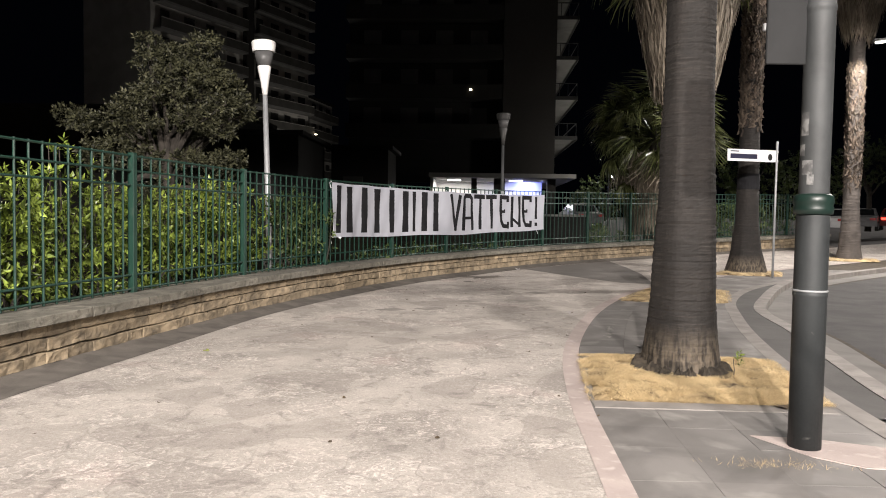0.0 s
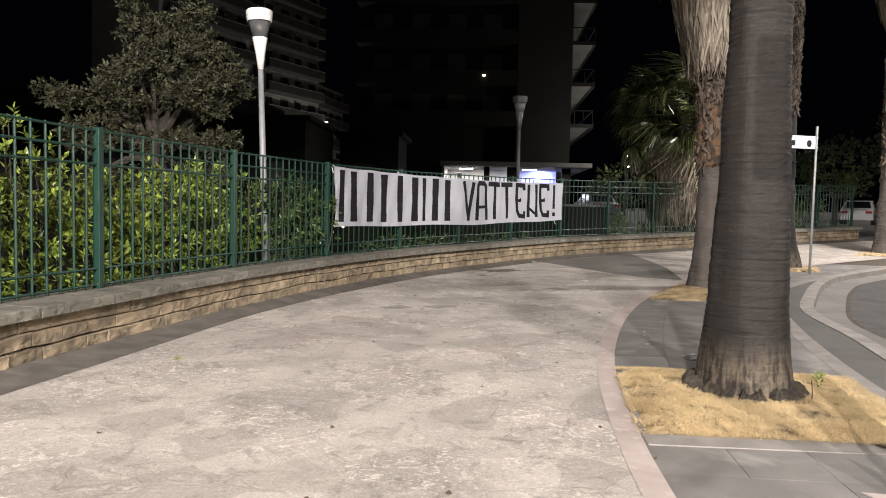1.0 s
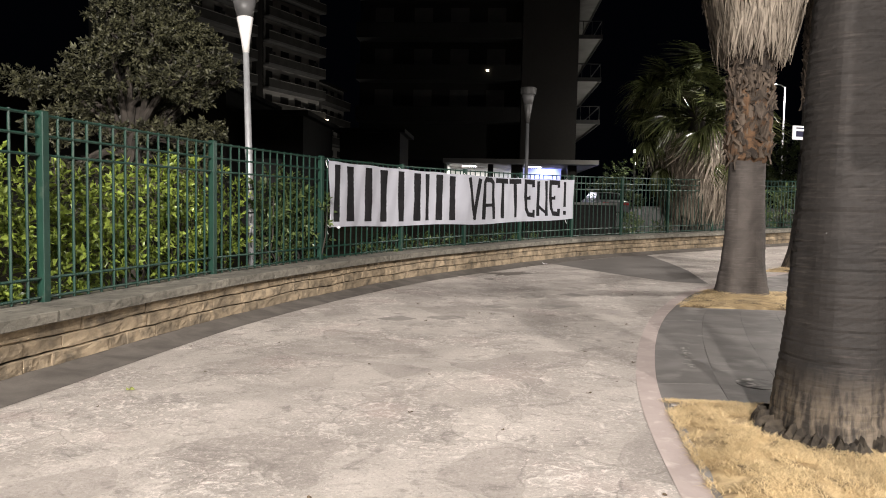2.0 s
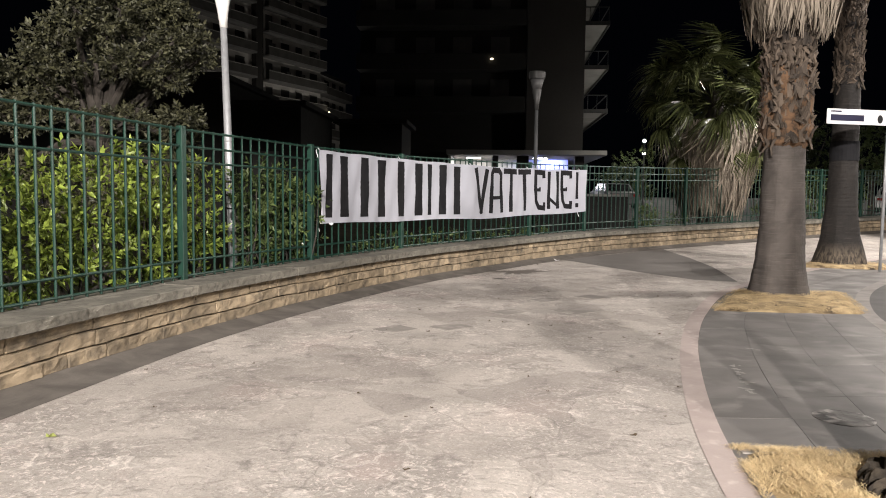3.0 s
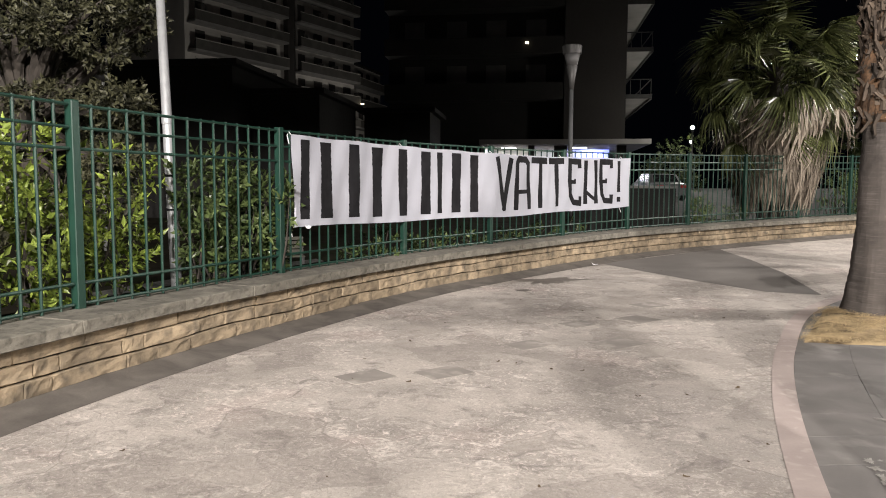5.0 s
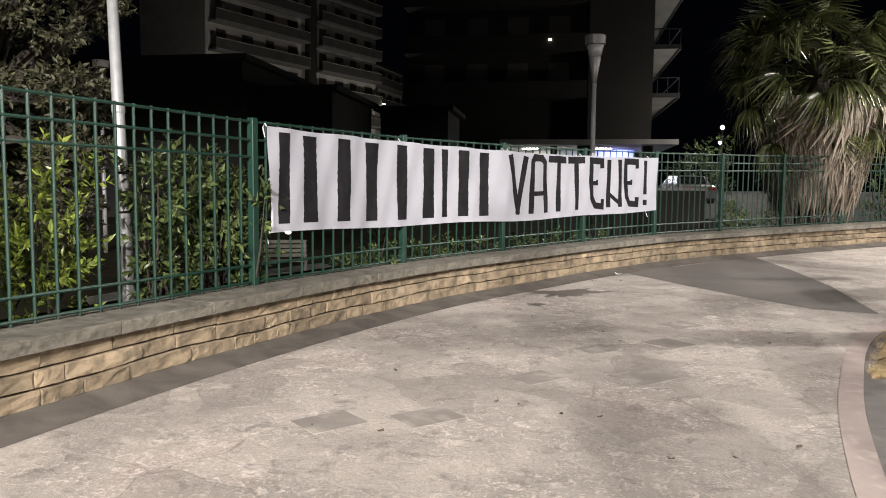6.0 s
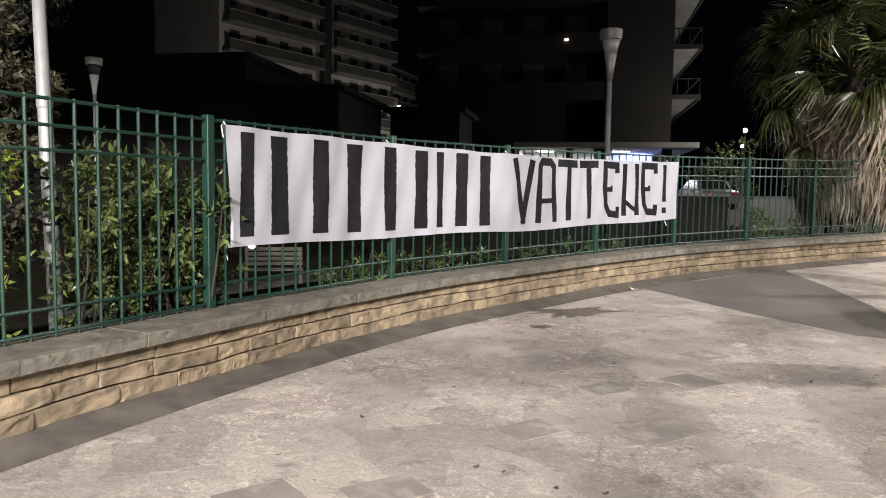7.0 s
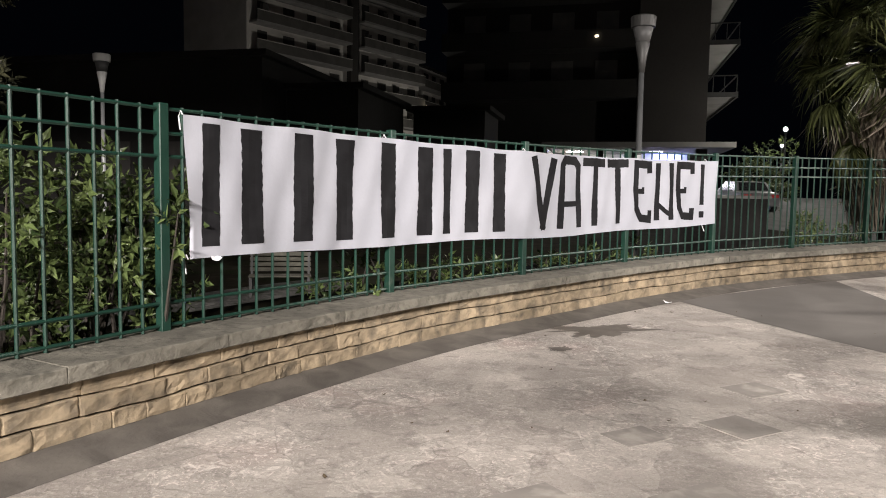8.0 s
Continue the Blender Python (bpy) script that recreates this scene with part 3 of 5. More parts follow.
# ---- fence ----
fence = tagged(new("garden_fence"), "green painted steel bar fence on the low wall", "fence", kind="structure")
BASE, TOP = 0.56, 2.33
bar_mesh = mesh_of("bar", *tube([(0, 0, 0), (0, 0, 1)], [0.0138, 0.0138], 6), GREEN)
post_bm = boxed(-0.042, 0.042, -0.042, 0.042, 0, 1, bevel=0.006)
post_mesh = bm_mesh("post", post_bm, GREEN)
for k, (x, y) in enumerate(POSTS):
    ob = part("post", post_mesh, GREEN, fence)
    d = Vector(POSTS[min(k + 1, len(POSTS) - 1)]) - Vector(POSTS[max(k - 1, 0)])
    ob.matrix_basis = pose(x, y, ground_z(y) + BASE - 0.03, 0, 0, math.degrees(math.atan2(d.y, d.x))) @ Matrix.Diagonal((1, 1, TOP - BASE + 0.05, 1))
RAILS = (2.31, 2.12, 1.94, 0.785, 0.605)
for k in range(len(POSTS) - 1):
    a, b = Vector((*POSTS[k], 0)), Vector((*POSTS[k + 1], 0))
    d = (b - a)
    L = d.length
    d.normalize()
    za, zb = ground_z(a.y), ground_z(b.y)
    slope = math.atan2(zb - za, L)
    head = math.atan2(d.y, d.x)
    for z in RAILS:
        ob = part("rail", bar_mesh, GREEN, fence)
        ob.matrix_basis = Matrix.Translation((a.x, a.y, za + z)) @ Euler((0, math.pi / 2 - slope, head)).to_matrix().to_4x4() @ Matrix.Diagonal((1.15, 1.15, math.hypot(L, zb - za), 1))
    count = 15 if L > 2.7 else 12
    for i in range(1, count):
        p = a.lerp(b, i / count)
        z = za + (zb - za) * i / count
        ob = part("bar", bar_mesh, GREEN, fence)
        ob.matrix_basis = Matrix.Translation((p.x, p.y, z + 0.57)) @ Matrix.Diagonal((1, 1, TOP - 0.57, 1))

# ---- banner ----
BANNER_POSTS = POSTS[5:11]
BL = [0.0]
for p, q in zip(BANNER_POSTS, BANNER_POSTS[1:]):
    BL.append(BL[-1] + math.dist(p, q))


def cloth_z(u, v):
    """Height of the cloth: v from 0 (lower hem) to 1 (upper hem)."""
    low = 1.125 + 0.012 * math.sin(u * 1.9) + 0.13 * max(0.0, (u - 5.5) / 4.6) ** 1.4
    high = 2.28 + 0.006 * math.sin(u * 5.1) + 0.08 * max(0.0, (u - 6.5) / 3.6)
    return low + (high - low) * v


def cloth_place(u, z, off=0.0):
    i = max(0, min(len(BL) - 2, int(np.searchsorted(BL, u, side="right")) - 1))
    k = (u - BL[i]) / (BL[i + 1] - BL[i])
    a, b = Vector((*BANNER_POSTS[i], 0)), Vector((*BANNER_POSTS[i + 1], 0))
    d = (b - a).normalized()
    p = a.lerp(b, k)
    ripple = 0.010 * math.sin(u * 7.0 + z * 2.0) + 0.007 * math.sin(u * 15.0 - z * 5.0) + 0.006 * noise.noise(Vector((u * 3, z * 3, 0)))
    near_post = min(abs(u - w) for w in BL)
    stand = 0.034 + 0.026 * math.exp(-(near_post / 0.3) ** 2)
    p = p + Vector((d.y, -d.x, 0)) * (stand + ripple + off)
    return Vector((p.x, p.y, z))


banner = thing("banner", "long white cloth banner with black painted lettering tied to the fence", "banner")
nu, nv = 200, 22
vv, ff = [], []
for layer in (0.0, -0.004):
    for i in range(nu + 1):
        for j in range(nv + 1):
            u = 0.17 + 9.92 * i / nu
            if i == 0:
                u += 0.07 * (1 - j / nv)
            vv.append(cloth_place(u, cloth_z(u, j / nv), layer))
N = (nu + 1) * (nv + 1)
for i in range(nu):
    for j in range(nv):
        a = i * (nv + 1) + j
        q = (a, a + nv + 1, a + nv + 2, a + 1)
        ff += [q, tuple(x + N for x in q[::-1])]
part("cloth", mesh_of("cloth", vv, ff, CLOTH, True), CLOTH, banner)


def stroke(points, width, cut=0.03):
    """A painted stroke as a flat ribbon on the cloth; points are (metres along, height 0 to 1)."""
    pts = []
    for (u0, v0), (u1, v1) in zip(points, points[1:]):
        n = max(2, int(math.hypot(u1 - u0, (v1 - v0) * 1.18) / 0.035))
        pts += [(u0 + (u1 - u0) * k / n, v0 + (v1 - v0) * k / n) for k in range(n)]
    pts.append(points[-1])
    flat = [Vector((u, cloth_z(u, v))) for u, v in pts]
    verts, faces = [], []
    rng = random.Random(int(points[0][0] * 1000))
    for i, p in enumerate(flat):
        d0 = (flat[i] - flat[max(i - 1, 0)])
        d1 = (flat[min(i + 1, len(flat) - 1)] - flat[i])
        d0 = d0.normalized() if d0.length > 0 else d1.normalized()
        d1 = d1.normalized() if d1.length > 0 else d0
        d = (d0 + d1).normalized()
        side_way = Vector((-d.y, d.x)) / max(0.6, d.dot(d0))
        w = width / 2 * (1 + rng.uniform(-0.05, 0.05))
        for sgn in (-1, -0.33, 0.33, 1):
            q = p + side_way * w * sgn
            verts.append(cloth_place(q.x, q.y, 0.0045))
    for i in range(len(flat) - 1):
        for k in range(3):
            faces.append((i * 4 + k, i * 4 + k + 1, (i + 1) * 4 + k + 1, (i + 1) * 4 + k))
    return verts, faces


hi, lo = 0.95, 0.10
# a name is shown as plain bars, one for each of its letters
for u0, u1 in ((0.34, 0.51), (0.59, 1.12), (1.18, 1.74), (1.76, 2.3), (2.44, 2.94), (3.04, 3.52), (3.59, 3.72), (3.85, 4.34), (4.40, 4.85)):
    w = min(0.24, u1 - u0)
    part("bar_mark", mesh_of("bar_mark", *stroke([((u0 + u1) / 2, 0.08), ((u0 + u1) / 2, 0.955)], w), INK), INK, banner, "plain black painted bar")
LETTERS = {
    "letter_v": [[(5.32, hi), (5.56, lo)], [(5.76, hi), (5.53, lo)]],
    "letter_a": [[(5.93, lo), (5.96, 0.88), (6.02, 0.94), (6.24, 0.93), (6.33, 0.86), (6.37, lo)], [(5.95, 0.40), (6.35, 0.40)]],
    "letter_t": [[(6.45, 0.925), (6.99, 0.925)], [(6.74, 0.92), (6.76, lo)]],
    "letter_t.001": [[(7.05, 0.925), (7.56, 0.925)], [(7.33, 0.92), (7.37, lo)]],
    "letter_e": [[(8.19, 0.80), (8.18, 0.92), (7.80, 0.92), (7.79, 0.55), (7.83, 0.30), (7.96, 0.16), (8.21, 0.14), (8.21, 0.27)], [(7.81, 0.54), (8.02, 0.54), (8.02, 0.60)]],
    "letter_n": [[(8.39, 0.95), (8.41, 0.12)], [(8.42, 0.36), (8.60, 0.26), (8.78, 0.19)], [(8.75, 0.95), (8.79, 0.12)]],
    "letter_e.001": [[(9.36, 0.80), (9.35, 0.92), (8.98, 0.92), (8.97, 0.55), (9.01, 0.30), (9.13, 0.17), (9.38, 0.15), (9.38, 0.28)], [(8.99, 0.54), (9.18, 0.54), (9.18, 0.60)]],
    "exclamation_mark": [[(9.65, 0.95), (9.66, 0.32)], [(9.66, 0.22), (9.66, 0.12)]],
}
for name, strokes in LETTERS.items():
    part(name, mesh_of("letter", *joined(*[stroke(p, 0.125 if n == 0 or len(strokes) > 1 and len(p) == 2 and p[0][0] != 5.95 else 0.08) for n, p in enumerate(strokes)]), INK), INK, banner)


# ---- palms ----
def palm_trunk(profile, height, seed, ring=0.03, seg=36, lean=(0, 0), ridge=0.005):
    rng = random.Random(seed)
    verts, faces = [], []
    n = int(height / ring)
    for i in range(n + 1):
        z = height * i / n
        r = float(np.interp(z, [a for a, _ in profile], [b for _, b in profile]))
        step = rng.uniform(-1, 1) * ridge * 0.45
        for k in range(seg):
            a = 2 * math.pi * k / seg
            groove = ridge * 1.5 * noise.noise(Vector((math.cos(a) * 0.9, math.sin(a) * 0.9, z * 26 + seed))) + step
            w = r + groove + 0.02 * r * noise.noise(Vector((math.cos(a) * 2, math.sin(a) * 2, z * 1.3 + seed))) * 3 + rng.uniform(-1, 1) * ridge * 0.5
            bend = (z / height) ** 1.5
            verts.append((w * math.cos(a) + lean[0] * bend, w * math.sin(a) + lean[1] * bend, z))
    for i in range(n):
        for k in range(seg):
            k2 = (k + 1) % seg
            faces.append((i * seg + k, i * seg + k2, (i + 1) * seg + k2, (i + 1) * seg + k))
    faces.append(tuple(n * seg + k for k in range(seg)))
    return verts, faces


def fan_leaf(seed, radius=0.75, stalk=0.8, blades=26, droop=0.5, spread=135):
    """A palmate leaf: stalk along +x, then blades fanning out, each folded and drooping at its tip."""
    rng = random.Random(seed)
    pts = [(stalk * k / 5, 0, -0.12 * stalk * (k / 5) ** 2) for k in range(6)]
    pieces = [tube(pts, [0.022 - 0.002 * k for k in range(6)], 5)]
    o = Vector(pts[-1])
    for b in range(blades):
        a = radians(-spread + 2 * spread * b / (blades - 1))
        length = radius * (0.72 + 0.28 * math.cos(a * 0.6)) * rng.uniform(0.9, 1.06)
        d = Vector((math.cos(a), math.sin(a), 0.0))
        n = Vector((-d.y, d.x, 0))
        w = radius * radians(2 * spread / blades) * 0.36
        verts, faces = [], []
        for k, (f, ww) in enumerate(((0.03, 0.22), (0.3, 0.75), (0.55, 0.95), (0.8, 0.42), (1.0, 0.04))):
            sag = -droop * length * max(0.0, f - 0.3) ** 2 * rng.uniform(0.7, 1.5) - 0.16 * abs(math.sin(a)) * f * radius
            c = o + d * length * f + Vector((0, 0, sag - 0.05 * f))
            verts += [c - n * w * ww + Vector((0, 0, 0.02 * ww)), c + Vector((0, 0, -0.015 * ww)), c + n * w * ww + Vector((0, 0, 0.02 * ww))]
        for k in range(4):
            for s in (0, 1):
                faces.append((k * 3 + s, k * 3 + s + 1, k * 3 + s + 4, k * 3 + s + 3))
        pieces.append((verts, faces))
    return joined(*pieces)


LEAVES = [mesh_of("fan_leaf", *fan_leaf(s, r, st, 34, dr), PALMLEAF) for s, r, st, dr in ((1, 0.8, 0.9, 0.8), (2, 0.7, 1.1, 1.3), (3, 0.9, 0.8, 0.6), (6, 0.75, 1.0, 1.0))]
DROOPING = [mesh_of("fan_leaf", *fan_leaf(s, r, st, 30, dr, 120), PALMLEAF) for s, r, st, dr in ((21, 0.58, 1.2, 1.5), (22, 0.52, 1.4, 2.0), (23, 0.64, 1.0, 1.2), (24, 0.55, 0.75, 1.7))]
DEADLEAVES = [mesh_of("dead_leaf", *fan_leaf(s, r, st, 16, dr, 70), DEAD) for s, r, st, dr in ((4, 0.8, 0.8, 1.2), (5, 0.7, 0.9, 1.6))]


def hanging_skirt(count, r0, r1, z0, z1, seed, length=(0.5, 1.1), width=0.022):
    """Dead blades that hang round a trunk."""
    rng = random.Random(seed)
    verts, faces = [], []
    for _ in range(count):
        a = rng.uniform(0, 2 * math.pi)
        f = rng.random()
        z = z0 + (z1 - z0) * f
        r = (r0 + (r1 - r0) * f) * rng.uniform(0.8, 1.08)
        ln = rng.uniform(*length)
        t = Vector((-math.sin(a), math.cos(a), 0))
        d = Vector((math.cos(a), math.sin(a), 0))
        p = d * r + Vector((0, 0, z))
        o = len(verts)
        tilt = rng.uniform(-0.25, 0.25)
        w = width * rng.uniform(0.6, 1.3)
        for k, (g, ww) in enumerate(((0, 0.7), (0.5, 1), (1, 0.12))):
            c = p + Vector((0, 0, -ln * g)) + t * tilt * ln * g + d * (0.10 * math.sin(g * 2.4) * ln - 0.12 * g * g)
            verts += [c - t * w * ww + d * 0.01 * rng.uniform(-1, 1), c + t * w * ww]
        for k in range(2):
            faces.append((o + 2 * k, o + 2 * k + 1, o + 2 * k + 3, o + 2 * k + 2))
    return verts, faces


def leaf_bases(rows, z0, z1, radius, seed, flare=0.13):
    """Cut leaf bases that cling to a trunk in a spiral."""
    rng = random.Random(seed)
    verts, faces = [], []
    n = int(rows)
    for i in range(n):
        z = z0 + (z1 - z0) * i / n
        a = i * 2.39996 + rng.uniform(-0.2, 0.2)
        d, t = Vector((math.cos(a), math.sin(a), 0)), Vector((-math.sin(a), math.cos(a), 0))
        h, w, out = rng.choice((-1, 1, 1)) * rng.uniform(0.08, 0.3), rng.uniform(0.02, 0.075), flare * rng.uniform(0.1, 2.4)
        o = len(verts)
        for k, (g, ww, q) in enumerate(((0.0, 1.2, 0.0), (0.5, 0.8, 0.5), (1.0, 0.45, 1.0))):
            c = d * (radius + 0.02 + out * q * q) + Vector((0, 0, z + h * g)) + t * rng.uniform(-0.06, 0.06)
            for s, dep in ((-1, 0), (0, 0.02), (1, 0), (0, -0.025)):
                verts.append(c + t * w * ww * s + d * dep)
        for k in range(2):
            for s in range(4):
                s2 = (s + 1) % 4
                faces.append((o + 4 * k + s, o + 4 * k + s2, o + 4 * k + 4 + s2, o + 4 * k + 4 + s))
        faces.append((o + 8, o + 9, o + 10, o + 11))
    return verts, faces


def palm_crown(palm, z, count, seed, spread=(-35, 75), meshes=LEAVES, size=1.0, wild=0.3):
    rng = random.Random(seed)
    for i in range(count):
        a = i * 137.5 + rng.uniform(-12, 12)
        up = spread[0] + (spread[1] - spread[0]) * (i / count) + rng.uniform(-8, 8)
        ob = part("leaf", rng.choice(meshes), PALMLEAF, palm)
        s = size * rng.uniform(0.85, 1.15)
        ob.matrix_basis = Matrix.Translation((0, 0, z + rng.uniform(-0.15, 0.15))) @ Euler((rng.uniform(-wild, wild), -radians(up), radians(a))).to_matrix().to_4x4() @ Matrix.Diagonal((s, s, s, 1))


def street_palm(at, label, profile, height, seed, boots=None, skirt=None, ring=0.04, lean=(0, 0), bark=PALMBARK):
    palm = thing("palm_tree", label, "palm tree", (at[0], at[1], ground_z(at[1]) - 0.01), group="palms along the kerb")
    part("trunk", mesh_of("trunk", *palm_trunk(profile, height, seed, ring, 48, lean), bark), bark, palm)
    if boots:
        part("leaf_base_cover", mesh_of("leaf_base_cover", *joined(leaf_bases(boots[0], boots[1], boots[2], boots[3], seed, boots[4]), hanging_skirt(boots[0] * 6, boots[3] + 0.02, boots[3] + 0.07, boots[1] + 0.12, boots[2] + 0.2, seed + 5, (0.06, 0.2), 0.013)), SHAGGY), SHAGGY, palm, "rough brown old leaf bases")
    if skirt:
        part("skirt", mesh_of("skirt", *hanging_skirt(*skirt, seed), DEAD), DEAD, palm, "hanging dry grey fronds")
    palm_crown(palm, height + 0.1, 22, seed, size=1.25)
    return palm


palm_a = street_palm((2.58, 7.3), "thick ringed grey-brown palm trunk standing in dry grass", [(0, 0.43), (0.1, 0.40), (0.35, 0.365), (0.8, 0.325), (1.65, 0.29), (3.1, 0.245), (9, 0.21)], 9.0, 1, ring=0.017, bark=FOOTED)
# ragged skirt of roots at the foot
rim_v, rim_f = turned([(0.5, 0.0), (0.51, 0.03), (0.505, 0.06), (0.49, 0.09), (0.47, 0.115), (0.445, 0.13), (0.36, 0.135)], 180)
rough_rim = []
for x, y, z in rim_v:
    a = math.atan2(y, x)
    big = 1 + 0.10 * noise.noise(Vector((math.cos(a) * 2.5, math.sin(a) * 2.5, 4))) + 0.05 * noise.noise(Vector((x * 20, y * 20, z * 12))) + 0.05 * noise.noise(Vector((x * 60, y * 60, z * 30)))
    tall = 1 + 0.55 * noise.noise(Vector((math.cos(a) * 5, math.sin(a) * 5, 9))) + 0.3 * noise.noise(Vector((math.cos(a) * 17, math.sin(a) * 17, 2))) + 0.35 * noise.noise(Vector((math.cos(a) * 45, math.sin(a) * 45, 2)))
    rough_rim.append((x * big, y * big, z * max(0.15, tall)))
rim_v = rough_rim
part("root_rim", mesh_of("root_rim", rim_v, rim_f, ROOT), ROOT, palm_a, "ragged dark root rim")
palm_b = street_palm((4.87, 15.78), "palm with ringed trunk, brown leaf bases and dry skirt", [(0, 0.5), (0.2, 0.44), (0.6, 0.38), (1.5, 0.34), (2.6, 0.31), (9, 0.28)], 7.5, 2, boots=(460, 2.5, 4.9, 0.34, 0.042), skirt=(9000, 0.60, 1.08, 5.15, 7.3))
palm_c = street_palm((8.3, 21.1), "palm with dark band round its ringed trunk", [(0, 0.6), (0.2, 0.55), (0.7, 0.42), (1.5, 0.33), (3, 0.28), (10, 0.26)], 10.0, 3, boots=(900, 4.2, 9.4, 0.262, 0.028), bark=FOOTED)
part("husk", mesh_of("husk", [(x * (1 + 0.16 * noise.noise(Vector((x * 9, y * 9, z * 7)))), y * (1 + 0.16 * noise.noise(Vector((x * 9, y * 9, z * 7)))), z) for x, y, z in turned([(0.30, 2.42), (0.35, 2.5), (0.39, 2.7), (0.37, 2.95), (0.385, 3.2), (0.36, 3.5), (0.33, 3.7), (0.30, 3.9)], 40)[0]], turned([(0, 0)] * 8, 40)[1], HUSK), HUSK, palm_b, "brown fibrous husk")
part("band", mesh_of("band", *turned([(0.315, 2.45), (0.31, 2.9)], 24), INK), INK, palm_c, "black band round the trunk")
street_palm((14.0, 26.5), "slender palm with dry hanging fronds by the kerb", [(0, 0.45), (0.4, 0.38), (2, 0.27), (10, 0.24)], 11.0, 4, boots=(400, 2.6, 7.0, 0.25, 0.03), skirt=(2200, 0.45, 0.95, 8.7, 10.4))

# fan palm in the garden
fan = thing("fan_palm", "bushy fan palm with a dry brown skirt behind the fence", "palm tree", (7.35, 28.2, ground_z(28) + 0.38))
part("trunk", mesh_of("trunk", *palm_trunk([(0, 0.45), (5, 0.3)], 5.5, 7, 0.08, 20), PALMBARK), PALMBARK, fan).matrix_basis = Matrix.Translation((0, 0, -1.0))
part("skirt", mesh_of("skirt", *hanging_skirt(6500, 0.95, 1.45, 1.3, 3.5, 8, (0.6, 1.3), 0.026), DEAD), DEAD, fan, "dry brown hanging fronds")
palm_crown(fan, 4.1, 78, 11, (-64, 62), DROOPING, 1.5, 1.2)
palm_crown(fan, 4.4, 12, 14, (0, 80), DROOPING, 1.3, 0.8)
palm_crown(fan, 3.6, 30, 12, (-80, -45), DEADLEAVES, 1.55)
palm_crown(fan, 3.7, 7, 13, (-45, 5), DEADLEAVES, 1.5, 0.8)


# ---- shrubs and trees ----
def leafy_shoots(clumps, count, size, seed, elong=2.4):
    """Short shoots that stick out of soft clumps, each with a rosette of folded, curved leaves towards its tip."""
    rng = np.random.default_rng(seed)
    verts, faces = [], []
    weights = np.array([r[0] * r[1] + r[2] * r[0] for _, r in clumps])
    for i in rng.choice(len(clumps), max(1, count // 8), p=weights / weights.sum()):
        c, r = clumps[i]
        d = rng.normal(size=3)
        d /= np.linalg.norm(d)
        root = np.array(c) + d * np.array(r) * rng.uniform(0.55, 1.0)
        way = d * 0.7 + np.array((0, 0, 0.45)) + rng.normal(size=3) * 0.3
        way /= np.linalg.norm(way)
        side = np.cross(way, rng.normal(size=3))
        side /= max(1e-6, np.linalg.norm(side))
        third = np.cross(way, side)
        reach = size * rng.uniform(0.9, 1.9)
        for k in range(8):
            f = (k + 0.5) / 8
            a = k * 2.4 + rng.uniform(-0.3, 0.3)
            out = side * math.cos(a) + third * math.sin(a)
            ax = out * (1.15 - 0.75 * f) + way * (0.35 + 0.6 * f) + np.array((0, 0, -0.12))
            ax /= np.linalg.norm(ax)
            n = np.cross(ax, way + rng.normal(size=3) * 0.25)
            n /= max(1e-6, np.linalg.norm(n))
            up = np.cross(n, ax)
            p = root + way * reach * f
            s = size * rng.uniform(0.65, 1.2)
            w = s / elong
            o = len(verts)
            verts += [p, p + ax * s * 0.4 + n * w * 0.5 + up * s * 0.05, p + ax * s * 0.42 - up * s * 0.02, p + ax * s * 0.4 - n * w * 0.5 + up * s * 0.05, p + ax * s - up * s * 0.12]
            faces += [(o, o + 1, o + 2), (o, o + 2, o + 3), (o + 1, o + 4, o + 2), (o + 2, o + 4, o + 3)]
    return verts, faces


def shrub(name, label, clumps, count, size, material, seed, twigs=6, at=(0, 0), elong=2.3):
    ob = thing(name, label, "shrub" if name != "hedge" else "hedge", (at[0], at[1], ground_z(at[1]) + 0.42))
    part("foliage", mesh_of("foliage", *leafy_shoots(clumps, count, size, seed, elong), material), material, ob)
    rng = random.Random(seed)
    stems = []
    for _ in range(twigs):
        c, r = rng.choice(clumps)
        foot = Vector((c[0] + rng.uniform(-0.15, 0.15), c[1] + rng.uniform(-0.15, 0.15), 0))
        tip = Vector(c) + Vector((rng.uniform(-1, 1) * r[0], rng.uniform(-1, 1) * r[1], r[2] * 0.8))
        stems.append(([foot, foot.lerp(tip, 0.5) + Vector((rng.uniform(-0.1, 0.1), rng.uniform(-0.1, 0.1), 0)), tip], [0.018, 0.012, 0.005], 5))
    for pts, radii, seg in stems:
        part("stem", mesh_of("stem", *tube(pts, radii, seg), WOOD), WOOD, ob)
    return ob


def hedge_row(s0, s1, off, top, seed, label, count, material, size=0.085, depth=0.34):
    rng = random.Random(seed)
    mid, _ = along((s0 + s1) / 2, off)
    clumps = []
    s = s0
    while s < s1:
        p, _ = along(s, off + rng.uniform(-0.1, 0.1))
        h = top * rng.uniform(0.86, 1.08)
        for z in (0.25, 0.55, 0.85, 1.15):
            if z < h:
                clumps.append(((p.x - mid.x, p.y - mid.y, z * h / 1.3 + rng.uniform(-0.08, 0.08)), (depth, depth * rng.uniform(0.8, 1.2), 0.30)))
        s += 0.3
    return shrub("hedge", label, clumps, count, size, material, seed, 40, (mid.x, mid.y))


def s_at(y):
    """Metres along the fence line where it passes that y."""
    return next(c for c, p in zip(CUM, FENCE_LINE) if p.y >= y)


